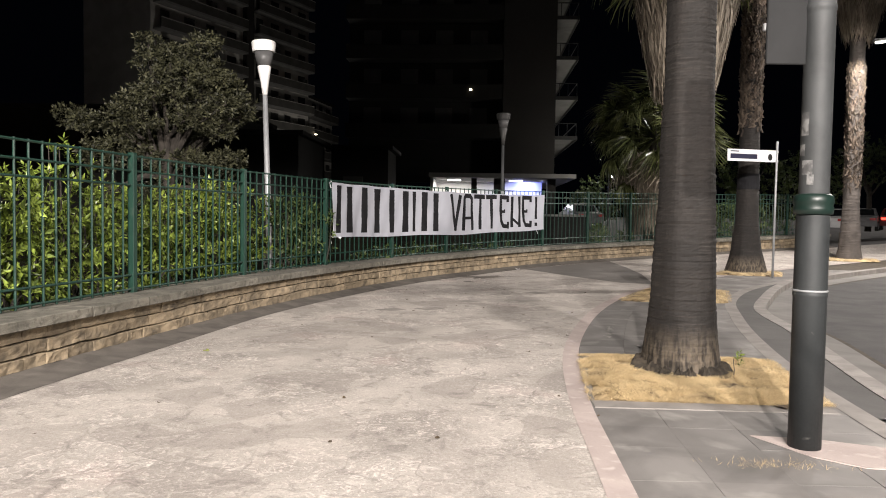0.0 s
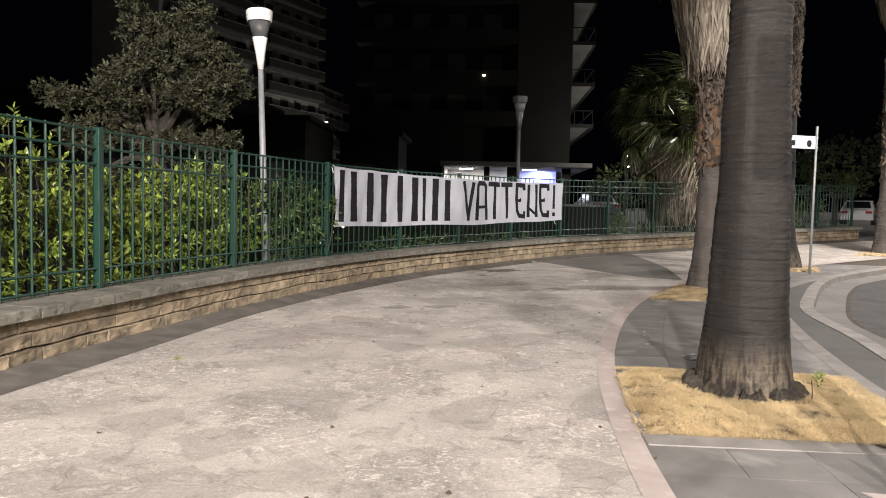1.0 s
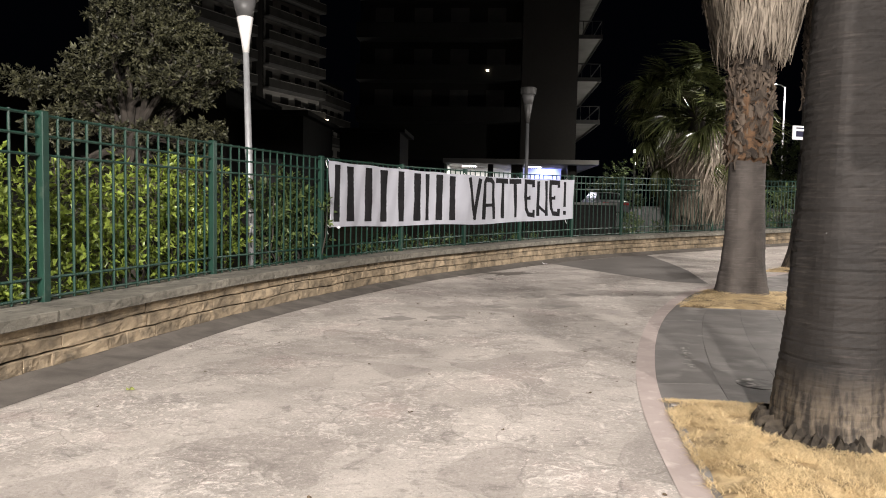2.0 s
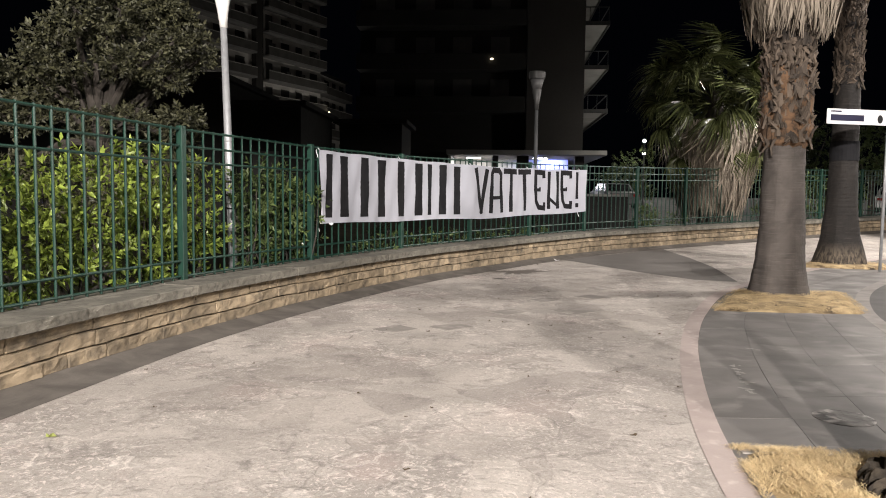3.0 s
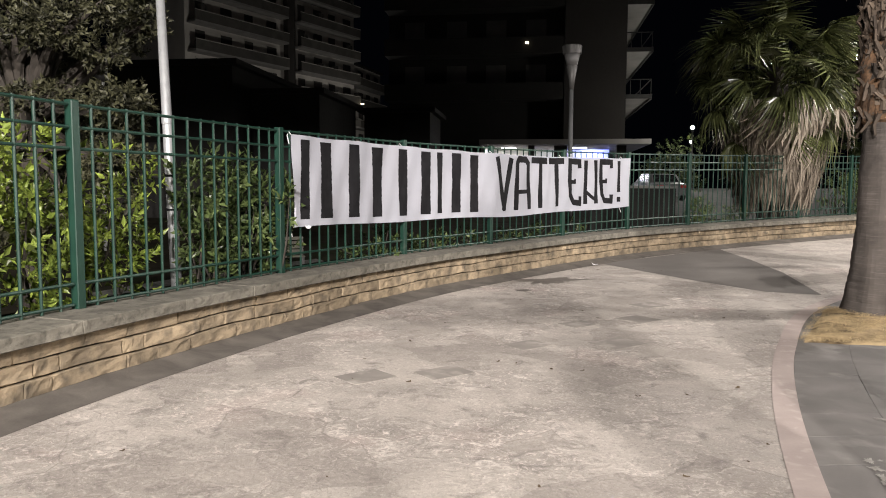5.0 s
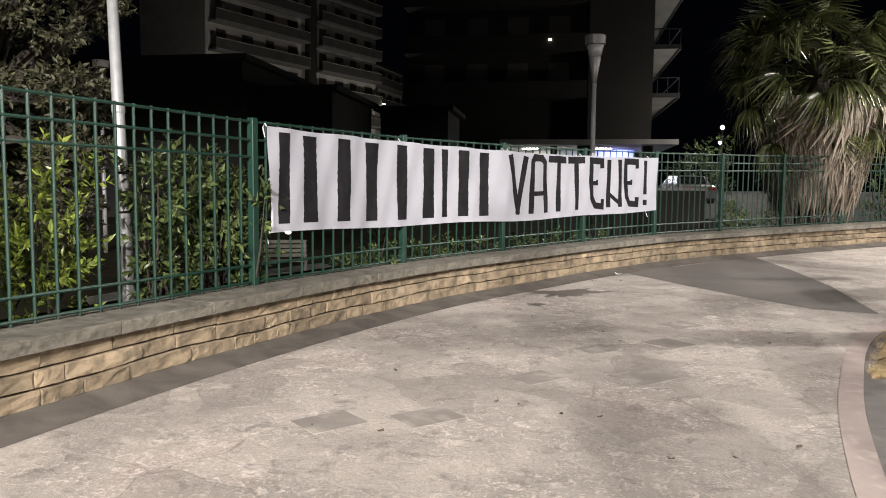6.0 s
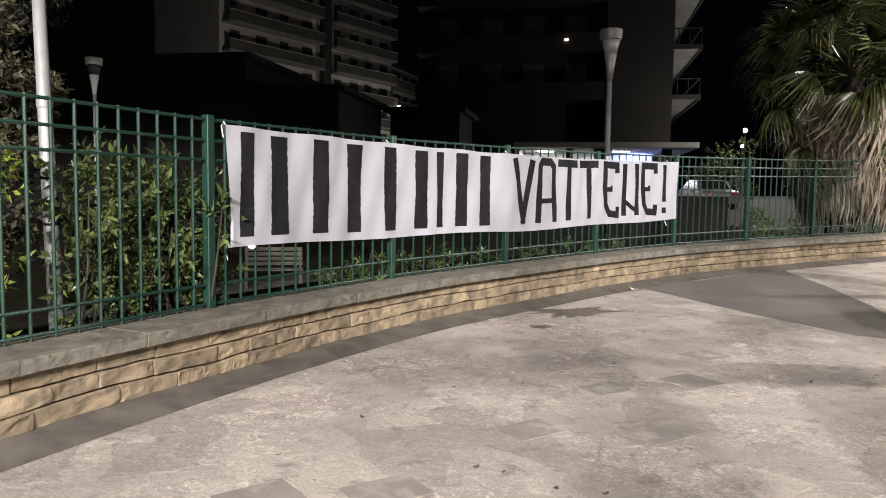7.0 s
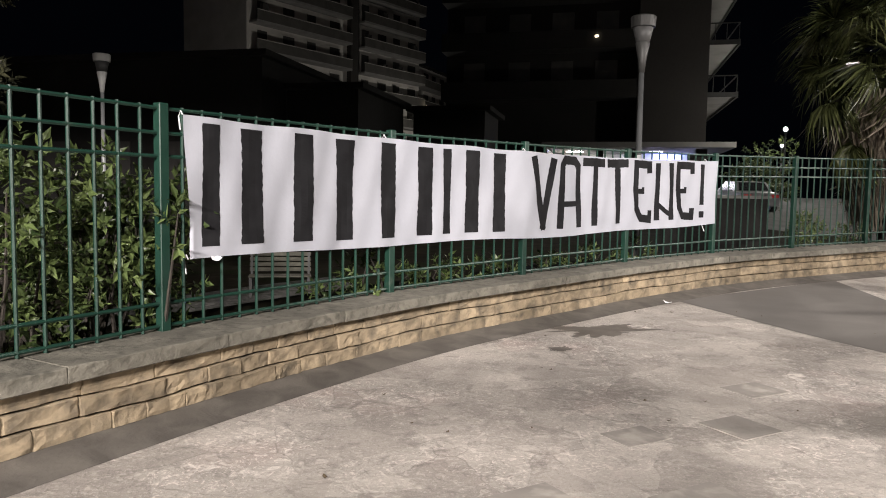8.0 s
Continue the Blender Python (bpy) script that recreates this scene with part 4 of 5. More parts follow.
hedge_row(s_at(1.0), s_at(6.8), -0.55, 1.55, 21, "dense yellow-green laurel hedge pressing against the fence", 8800, HEDGE, 0.11)
hedge_row(s_at(6.9), s_at(12.6), -0.50, 1.42, 22, "yellow-green laurel hedge behind the fence bars", 8800, HEDGE, 0.11)
hedge_row(s_at(13.4), s_at(14.8), -0.42, 1.40, 23, "dark green shrub with narrow leaves behind the fence", 3600, BUSH, 0.115, 0.3)
for k, (y, off, top, n) in enumerate(((17.0, -0.3, 0.62, 260), (16.4, -0.5, 0.3, 200), (17.9, -0.45, 0.42, 260), (18.8, -0.4, 0.35, 240), (19.8, -0.45, 0.3, 200), (20.8, -0.4, 0.4, 240), (21.9, -0.5, 0.4, 200), (25.3, -0.7, 0.85, 700), (26.2, -0.6, 0.5, 300))):
    p, _ = along(s_at(y), off)
    shrub("low_shrub", "small green shrub at the foot of the fence", [((0, 0, top * 0.45), (0.3, 0.45, top * 0.5)), ((0.2, 0.3, top * 0.3), (0.3, 0.3, top * 0.35))], n, 0.09, BUSH, 30 + k, 4, (p.x, p.y))
hedge_row(s_at(29.0), s_at(32.4), -0.9, 1.5, 26, "dark green shrubs behind the far fence", 3200, BUSH, 0.14)
# tall shoots that overtop the hedge
p, _ = along(s_at(8.0), -0.45)
shrub("hedge_shoot", "tall leafy shoots rising above the hedge", [((0, 0, 1.6), (0.14, 0.14, 0.42)), ((0.1, 0.3, 1.45), (0.12, 0.14, 0.35))], 150, 0.09, HEDGE, 60, 4, (p.x, p.y))
# a sprig that pokes through the bars beside the banner
p, _ = along(s_at(14.42) + 0.12, 0.03)
shrub("sprig", "leafy sprig poking through the fence beside the banner", [((0, 0, 0.95), (0.05, 0.13, 0.16))], 34, 0.12, BUSH, 61, 1, (p.x, p.y))


def broad_tree(at, label, trunk_h, clumps, count, size, material, seed, trunk_r=0.16, base=0.38):
    tree = thing("tree", label, "tree", (at[0], at[1], ground_z(at[1]) + base))
    rng = random.Random(seed)
    pieces = [tube([(0, 0, -1.2 if base > 0 else -0.1), (0.05, 0.02, trunk_h * 0.5), (0, 0.05, trunk_h)], [trunk_r * 1.25, trunk_r, trunk_r * 0.8], 10)]
    for c, r in clumps[::3]:
        st = Vector((0, 0.05, trunk_h * rng.uniform(0.75, 1.0)))
        c = Vector(c)
        mid = st.lerp(c, 0.5) + Vector((rng.uniform(-0.2, 0.2), rng.uniform(-0.2, 0.2), 0.15))
        pieces.append(tube([st, mid, c, c + Vector((rng.uniform(-1, 1), rng.uniform(-1, 1), 0.6)) * r[0] * 0.6], [trunk_r * 0.5, trunk_r * 0.3, trunk_r * 0.16, 0.01], 6))
    part("trunk", mesh_of("trunk", *joined(*pieces), WOOD), WOOD, tree)
    part("crown", mesh_of("crown", *leafy_shoots(clumps, count, size, seed, 1.9), material), material, tree)
    return tree


rng = random.Random(5)
clumps = []
# layered sprays: centre, width and depth of each tier, bulk
for dx, z, wide, deep, bulk in ((0.25, 4.55, 0.75, 0.6, 9), (0.15, 4.1, 1.15, 0.9, 15), (0.2, 3.6, 1.35, 1.0, 17), (-1.55, 3.2, 0.6, 0.4, 5), (0.25, 3.0, 1.3, 1.0, 15), (-0.9, 2.5, 0.7, 0.6, 7), (0.35, 2.4, 1.15, 0.9, 14), (0.4, 1.7, 1.1, 0.8, 13), (-0.6, 1.6, 0.9, 0.7, 9), (0.2, 1.0, 1.2, 0.8, 13)):
    for _ in range(bulk):
        a, f = rng.uniform(0, 2 * math.pi), math.sqrt(rng.random())
        clumps.append(((dx + wide * f * math.cos(a), deep * f * math.sin(a), z + rng.uniform(-0.22, 0.22) - 0.15 * f), (0.3, 0.3, 0.17)))
broad_tree((-6.0, 14.3), "broad dark tree with small dull leaves behind the hedge", 2.2, clumps, 44000, 0.082, TREELEAF, 51)
for k, (x, y, h) in enumerate(((19.0, 41.0, 3.2), (25.0, 46.0, 4.2), (30.0, 44.0, 4.6), (33.5, 40.0, 4.4), (14.5, 38.5, 3.0), (8.4, 49.5, 1.7))):
    clumps = [((rng.uniform(-1.5, 1.5), rng.uniform(-1.5, 1.5), h + rng.uniform(-1.2, 1.4)), (0.8, 0.8, 0.6)) for _ in range(14)]
    broad_tree((x, y), "leafy street tree under the lamps", h - 1.5, clumps, 3000, 0.17, FARLEAF, 70 + k, base=-0.05)


# ---- lamps ----
# darkened copy of the lamp enamel: the dim light is put into its colour
LAMPSHADED = surface("shaded_lamp_enamel", (0.03, 0.03, 0.029), (0.055, 0.055, 0.053), 3.0, 0.5, 0.1, 30.0)
def park_lamp(at, height, base, label="tall white park lamp with a conical head", enamel=LAMPWHITE, taped=False):
    x, y = at
    lamp = thing("park_lamp", label, "lamp post", (x, y, ground_z(y) + base), group="park lamps")
    h = height
    # the shaded copy also gets a darker pole
    tube_paint = STEEL if enamel is LAMPWHITE else POLETOP
    part("pole", mesh_of("pole", *turned([(0.062, -1.2), (0.06, 0.6), (0.058, 1.2), (0.046, h - 1.0)], 20), tube_paint, True), tube_paint, lamp)
    part("collar", mesh_of("collar", *turned([(0.056, 1.93), (0.062, 1.95), (0.062, 2.0), (0.055, 2.02)], 20), STEEL), STEEL, lamp)
    if taped:
        for z in (1.0, 1.19, 1.38):
            tape = part("tape", mesh_of("tape", *turned([(0.0615, -0.02), (0.0635, 0.0), (0.0615, 0.02)], 20), INK), INK, lamp, "dark tape wound round the pole")
            tape.matrix_basis = pose(0, 0, z, 22, 8, 0)
    part("cone", mesh_of("cone", *turned([(0.05, h - 1.02), (0.075, h - 0.8), (0.13, h - 0.48), (0.12, h - 0.47)], 24), enamel, True), enamel, lamp, "tapered cone")
    part("lantern", mesh_of("lantern", *turned([(0.12, h - 0.48), (0.185, h - 0.20), (0.17, h - 0.2)], 24), DARKMETAL, True), DARKMETAL, lamp, "dark unlit lantern")
    part("cap", mesh_of("cap", *turned([(0.215, h - 0.2), (0.23, h - 0.02), (0.21, h), (0.0, h + 0.01)], 24), enamel), enamel, lamp, "flared cap")
    return lamp


park_lamp((-3.6, 13.53), 4.54, 0.38, taped=True).matrix_basis = pose(-3.6, 13.53, ground_z(13.53) + 0.38, 0, -1.9, 0)
park_lamp((1.2, 23.3), 4.55, 0.30, 'tall park lamp with a conical head, its shade put into the enamel', LAMPSHADED)
park_lamp((-12.73, 26.3), 4.65, 0.38, 'white park lamp with a conical head in the dark garden')


def street_light(foot, height, arm, watts):
    x, y = foot
    lamp = thing("street_light", "tall steel street light with a lit head", "street lamp", (x, y, ground_z(y) - 0.14), group="street lights")
    part("mast", mesh_of("mast", *turned([(0.11, 0), (0.1, 1.0), (0.06, height)], 16), STEEL, True), STEEL, lamp)
    tip = Vector((arm[0], arm[1], height + 0.25))
    part("arm", mesh_of("arm", *tube([(0, 0, height - 0.1), (arm[0] * 0.4, arm[1] * 0.4, height + 0.18), tip], [0.045, 0.04, 0.035], 10), STEEL, True), STEEL, lamp)
    head = part("head", boxed(-0.32, 0.32, -0.14, 0.14, 0.0, 0.1, bevel=0.03), DARKMETAL, lamp, "flat lamp head")
    head.matrix_basis = Matrix.Translation(tip) @ Matrix.Rotation(math.atan2(arm[1], arm[0]), 4, "Z")
    lens = part("lens", boxed(-0.25, 0.25, -0.1, 0.1, -0.012, 0.0), LEDLENS, lamp, "glowing lens")
    lens.matrix_basis = head.matrix_basis.copy()
    light = bpy.data.lights.new("street_light_bulb", "SPOT")
    light.energy, light.color, light.spot_size, light.spot_blend, light.shadow_soft_size = watts, LAMP_COLOUR, radians(164), 0.10, 0.22
    bulb = new("street_light_bulb", light)
    bulb.matrix_basis = Matrix.Translation((x + tip.x, y + tip.y, ground_z(y) - 0.14 + tip.z - 0.06))
    return lamp


for s in STREET_LIGHTS:
    street_light(*s)
for x, y in ((27.5, 72.0), (40.0, 60.0)):
    street_light((x, y), 11.5, (-1.0, 0.2), 5000)


# ---- street furniture ----
PAPER = surface("grimy_sticker_paper", (0.04, 0.04, 0.04), (0.2, 0.2, 0.195), 14.0, 0.8, 0.2, 60.0, contrast=(0.42, 0.58))


def signal_pole(at):
    x, y = at
    pole = thing("traffic_pole", "thick grey pole with a dark green collar and a sign plate", "pole", (x, y, -0.012))
    part("lower_tube", mesh_of("lower_tube", *turned([(0.109, 0), (0.109, 1.08), (0.113, 1.09), (0.113, 1.105), (0.109, 1.115), (0.109, 1.13), (0.108, 1.645), (0.108, 1.66)], 28), POLEGREY, True), POLEGREY, pole, "dark grey-green lower sleeve")
    part("collar", mesh_of("collar", *turned([(0.108, 1.655), (0.126, 1.66), (0.13, 1.70), (0.122, 1.72), (0.132, 1.74), (0.126, 1.785), (0.104, 1.80)], 28), POLEGREEN, True), POLEGREEN, pole, "ribbed dark green collar")
    part("upper_tube", mesh_of("upper_tube", *turned([(0.098, 1.75), (0.098, 1.77), (0.097, 3.03), (0.097, 3.05), (0.102, 3.06), (0.102, 3.09), (0.097, 3.1), (0.092, 6.0)], 28), POLETOP, True), POLETOP, pole, "pale grey upper tube")
    part("wire_ring", mesh_of("wire_ring", *turned([(0.109, 1.118), (0.114, 1.122), (0.114, 1.129), (0.109, 1.133)], 28), STEEL), STEEL, pole, "pale wire ring")
    plate = part("sign_plate", boxed(-0.29, 0.0, -0.012, 0.012, 2.69, 3.75, bevel=0.006), SIGNBACK, pole, "grey rectangular sign plate seen from the back")
    plate.matrix_basis = pose(-0.08, 0.0, 0, 0, 0, 4)
    for z in (2.95, 3.5):
        part("clamp", boxed(-0.3, 0.13, 0.012, 0.045, z - 0.025, z + 0.025, bevel=0.005), STEEL, plate)
    for a, z, h, w in ((200, 2.2, 0.16, 0.5), (215, 1.93, 0.1, 0.6), (190, 2.06, 0.08, 0.4), (230, 1.86, 0.07, 0.35)):
        vv, ff = [], []
        for k in range(5):
            q = radians(a) + w * (k / 4 - 0.5) * 1.3
            for zz in (z, z + h):
                vv.append((0.1 * math.cos(q), 0.1 * math.sin(q), zz))
        ff = [(2 * k, 2 * k + 2, 2 * k + 3, 2 * k + 1) for k in range(4)]
        part("sticker", mesh_of("sticker", vv, ff, PAPER), PAPER, pole, "torn pale sticker")
    return pole


signal_pole((2.79, 4.97))


def street_sign(at, turn):
    x, y = at
    sign = thing("street_name_sign", "white street name sign on a slim grey post", "street sign", (x, y, ground_z(y) - 0.01), turn)
    part("post", mesh_of("post", *turned([(0.032, 0), (0.03, 3.72), (0.0, 3.74)], 14), STEEL, True), STEEL, sign)
    board = part("board", boxed(-1.52, -0.03, -0.016, 0.016, 3.16, 3.48, bevel=0.008), SIGNWHITE, sign, "white enamel board")
    for z in (3.2, 3.44):
        part("bracket", boxed(-0.05, 0.036, -0.024, 0.024, z - 0.02, z + 0.02), STEEL, sign)
    for x0, x1, z0, z1 in ((-1.44, -1.18, 3.41, 3.44), (-1.44, -0.62, 3.23, 3.36)):
        part("bar_mark", boxed(x0, x1, -0.0195, -0.0162, z0, z1), SIGNBLACK, board, "plain dark bar in place of writing")
    part("emblem", mesh_of("emblem", [(-0.22 + 0.07 * math.cos(a), -0.0185, 3.29 + 0.09 * math.sin(a)) for a in [k * math.pi / 8 for k in range(16)]], [tuple(range(16))], SIGNBACK), SIGNBACK, board, "grey round emblem")
    return sign


street_sign((8.52, 19.7), 16)


# ---- dry grass in the tree pits ----
def straw_bed(corners, count, seed):
    c = sum((Vector((*p, 0)) for p in corners), Vector()) / 4
    bed = thing("straw_bed", "bed of dry yellow cut grass in the tree pit", "dry grass", (c.x, c.y, ground_z(c.y)), kind="stuff")
    rng = random.Random(seed)
    a, b, d, e = [Vector((*p, 0)) - c for p in corners]
    n = 24
    vv, ff = [], []
    for i in range(n + 1):
        for j in range(n + 1):
            u, w = i / n, j / n
            rim = min(u, 1 - u, w, 1 - w)
            p = a.lerp(b, u).lerp(e.lerp(d, u), w)
            edge = 0.05 * noise.noise(p * 5) if rim == 0 else 0
            h = 0.006 + min(rim * 0.5, 0.05) + 0.02 * noise.noise(p * 4) * min(1, rim * 8)
            vv.append((p.x + edge, p.y + edge, h if rim > 0 else -0.012))
    ff = [(i * (n + 1) + j, (i + 1) * (n + 1) + j, (i + 1) * (n + 1) + j + 1, i * (n + 1) + j + 1) for i in range(n) for j in range(n)]
    part("litter", mesh_of("litter", vv, ff, STRAWBED, True), STRAWBED, bed)
    bv, bf = [], []
    for _ in range(count):
        u, w = rng.random(), rng.random()
        if noise.noise(Vector((u * 7 + seed, w * 7, 0))) + 0.6 * noise.noise(Vector((u * 19, w * 19, seed))) < rng.uniform(-0.5, 0.25):
            continue
        u, w = (u * 1.04 - 0.02), (w * 1.04 - 0.02)
        p = a.lerp(b, u).lerp(e.lerp(d, u), w)
        rim = max(0.0, min(u, 1 - u, w, 1 - w))
        p.z = 0.012 + min(rim * 0.5, 0.05) + rng.uniform(-0.005, 0.02)
        q = rng.uniform(0, math.pi)
        dr = Vector((math.cos(q), math.sin(q), rng.uniform(-0.1, 0.14)))
        nn = Vector((-dr.y, dr.x, 0)) * rng.uniform(0.0006, 0.0016)
        ln = rng.uniform(0.025, 0.1)
        o = len(bv)
        m = p + dr * ln * 0.5 + Vector((0, 0, 0.012))
        t = p + dr * ln + Vector((0, 0, -0.01))
        bv += [p - nn, p + nn, m + nn, m - nn, t]
        bf += [(o, o + 1, o + 2, o + 3), (o + 3, o + 2, o + 4)]
    part("straw_layer", mesh_of("straw_layer", bv, bf, STRAW), STRAW, bed)
    return bed


straw_bed([(1.48, 6.1), (3.5, 6.08), (3.76, 8.02), (1.67, 8.07)], 80000, 1)
straw_bed([(3.25, 13.91), (5.35, 13.86), (6.05, 16.03), (4.29, 16.19)], 15000, 2)
straw_bed([(6.9, 20.3), (8.9, 20.0), (9.5, 21.3), (7.9, 21.6)], 1800, 3)
straw_bed([(12.6, 25.8), (14.6, 25.6), (15.3, 26.9), (13.5, 27.2)], 1500, 4)
for x0, x1, y0, y1 in ((1.47, 3.5, 5.88, 6.1), (1.69, 3.74, 8.04, 8.2)):
    tagged(new("pit_edging", bm_mesh("pit_edging", boxed(x0, x1, y0, y1, -0.06, 0.005, bevel=0.003), KERB)), "pale concrete edging of the tree pit", "kerb", kind="structure")


# ---- buildings ----
def window_part(parent, x0, x1, y, z0, z1, out=-1):
    w = part("window", boxed(x0, x1, y - 0.06, y + 0.03, z0, z1), SHUTTER, parent, "dark shuttered window")
    part("sill", boxed(x0 - 0.1, x1 + 0.1, y - 0.14, y + 0.03, z0 - 0.08, z0), PALEWALL, w)
    return w


RAILDARK = surface("dark_rail_paint", (0.012, 0.012, 0.012), (0.025, 0.025, 0.024), 3.0, 0.6, 0.05, 30.0)


def tower_block():
    """The block behind the garden: open lit ground floor, blank stair tower, balconies on its flank."""
    gz = ground_z(52) - 0.35
    b = thing("apartment_block", "dark multi-storey apartment block with a lit open ground floor", "building", (0, 52, gz))
    floor_h, n, first, deck = 2.87, 10, 3.29, 3.55
    top = first + n * floor_h
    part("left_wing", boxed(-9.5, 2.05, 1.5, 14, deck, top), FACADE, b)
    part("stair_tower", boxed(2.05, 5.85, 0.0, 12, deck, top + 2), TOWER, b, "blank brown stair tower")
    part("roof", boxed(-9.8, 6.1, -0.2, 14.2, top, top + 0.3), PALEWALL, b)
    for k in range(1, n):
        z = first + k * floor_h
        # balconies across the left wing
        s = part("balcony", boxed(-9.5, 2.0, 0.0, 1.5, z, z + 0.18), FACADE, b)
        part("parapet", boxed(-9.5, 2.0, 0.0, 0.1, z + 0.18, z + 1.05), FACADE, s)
        for x in (-8.4, -5.6, -3.0, -0.4):
            part("window", boxed(x, x + 1.3, 1.44, 1.53, z + 0.2, z + 2.4), SHUTTER, b)
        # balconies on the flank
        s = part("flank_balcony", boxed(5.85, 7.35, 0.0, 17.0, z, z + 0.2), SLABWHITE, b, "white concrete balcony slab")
        part("fascia", boxed(7.33, 7.45, -0.03, 17.0, z - 0.08, z + 0.24), RAILDARK, s)
        part("front_fascia", boxed(5.85, 7.33, -0.04, 0.0, z - 0.05, z + 0.22), RAILDARK, s)
        part("top_rail", boxed(5.85, 7.4, -0.03, 0.02, z + 1.1, z + 1.16), RAILDARK, s)
        part("side_rail", boxed(7.35, 7.4, 0.02, 17.0, z + 1.1, z + 1.16), RAILDARK, s)
        for x in (6.1, 6.7, 7.35):
            part("baluster", boxed(x, x + 0.04, -0.02, 0.01, z + 0.2, z + 1.1), RAILDARK, s)
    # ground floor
    part("floor_slab", boxed(-3.2, 7.3, -1.2, 16, deck - 0.3, deck), SLABWHITE, b, "grey-white overhanging slab")
    part("lobby_back", boxed(-3.0, 5.4, 5.0, 5.2, -0.2, deck - 0.3), WHITEWALL, b)
    part("lobby_floor", boxed(-3.2, 6.0, -1.0, 5.0, -0.25, -0.05), PALEWALL, b)
    for x0, x1 in ((-0.15, 0.25), (1.5, 2.3), (5.4, 6.0)):
        part("pillar", boxed(x0, x1, 0.2, 0.9, -0.2, deck - 0.3), TOWER, b)
    part("lobby_side", boxed(-3.2, -3.0, 0.5, 5.2, -0.2, deck - 0.3), WHITEWALL, b)
    for x, c in ((-1.5, (1, 0.95, 0.9)), (3.2, (0.9, 0.9, 1.0))):
        part("ceiling_lamp", boxed(x - 0.5, x + 0.5, 2.4, 2.6, deck - 0.36, deck - 0.3), glow("lobby_tube", c, 12.0), b, "lit tube lamp")
        light = bpy.data.lights.new("lobby_lamp", "AREA")
        light.energy, light.color, light.shape, light.size, light.size_y = 260, c, "RECTANGLE", 1.6, 0.8
        new("lobby_lamp", light).matrix_basis = Matrix.Translation((x, 54.5, gz + deck - 0.38))
    # unseen blue lamp, added for the blue glow in the lobby
    light = bpy.data.lights.new("blue_glow_lamp", "AREA")
    light.energy, light.color, light.size = 120, (0.2, 0.25, 1.0), 0.7
    new("blue_glow_lamp", light).matrix_basis = Matrix.Translation((4.2, 56.3, gz + deck - 0.5)) @ Matrix.Rotation(radians(50), 4, "X")
    # a lamp left on upstairs
    part("window_lamp", boxed(-0.42, -0.22, -0.09, -0.01, 9.62, 9.72), WARMLAMP, b, "small lamp left on behind a balcony")
    return b


tower_block()


def slab_block(a, bb, floors, label, fh, first, sections, depth=11.0, wall=PALEWALL):
    """A long block whose front runs from a to bb; sections give the stretches of balcony on each floor."""
    a, bb = Vector((*a, 0)), Vector((*bb, 0))
    L = (bb - a).length
    height = first + floors * fh
    head = math.degrees(math.atan2(bb.y - a.y, bb.x - a.x))
    b = thing("apartment_block", label, "building", (a.x, a.y, ground_z(a.y) + 0.3), head)
    part("wall", boxed(0, L, 0, depth, -1.0, height), wall, b)
    part("roof", boxed(-0.2, L + 0.2, -0.4, depth + 0.2, height, height + 0.3), FACADE, b)
    rng = random.Random(int(L * 10))
    for k in range(floors):
        z = first + k * fh
        for x0, x1 in sections:
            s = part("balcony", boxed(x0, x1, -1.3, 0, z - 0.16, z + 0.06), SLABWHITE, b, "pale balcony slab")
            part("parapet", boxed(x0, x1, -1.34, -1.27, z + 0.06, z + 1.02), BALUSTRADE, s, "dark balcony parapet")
            part("rail", boxed(x0, x1, -1.37, -1.24, z + 1.03, z + 1.09), PALEWALL, s)
            part("end_panel", boxed(x1 - 0.08, x1, -1.26, 0, z + 0.07, z + 1.0), wall, s)
            bays = max(1, round((x1 - x0) / 3.1))
            for i in range(bays):
                x = x0 + (x1 - x0) * (i + 0.5) / bays - 0.65
                w = part("window", boxed(x, x + 1.2 + 0.3 * (i % 2), -0.05, 0.03, z + 0.1, z + 2.25), SHUTTER, b)
                part("shutter_box", boxed(x - 0.05, x + 1.25 + 0.3 * (i % 2), -0.09, -0.01, z + 2.26, z + 2.42), wall, w)
                if rng.random() < 0.35:
                    part("screen", boxed(x - 0.2, x + 0.5, -1.2, -0.7, z + 0.07, z + rng.uniform(1.3, 1.9)), SHUTTER, s, "dark clutter on the balcony")
    return b


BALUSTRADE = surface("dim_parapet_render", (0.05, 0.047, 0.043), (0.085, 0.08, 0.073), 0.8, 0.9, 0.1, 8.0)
long_block = slab_block((-35.2, 75.4), (-24.0, 100.0), 10, "pale apartment block with stacked balconies in the dark", 2.9, 1.84, ((0.3, 13.6), (15.6, 26.8)))
part("shaft", boxed(14.0, 15.2, -0.7, 0.1, -1.0, 34.0), TOWER, long_block, "tall dark service shaft")
slab_block((-25.4, 101.5), (-23.3, 113.0), 5, "lower apartment block beyond in the dark", 2.9, 2.1, ((0.3, 11.2),))
part("wall_lamp", boxed(26.6, 26.9, -1.75, -1.5, 10.6, 10.72), WARMLAMP, long_block, "small lit lamp on the end balcony")
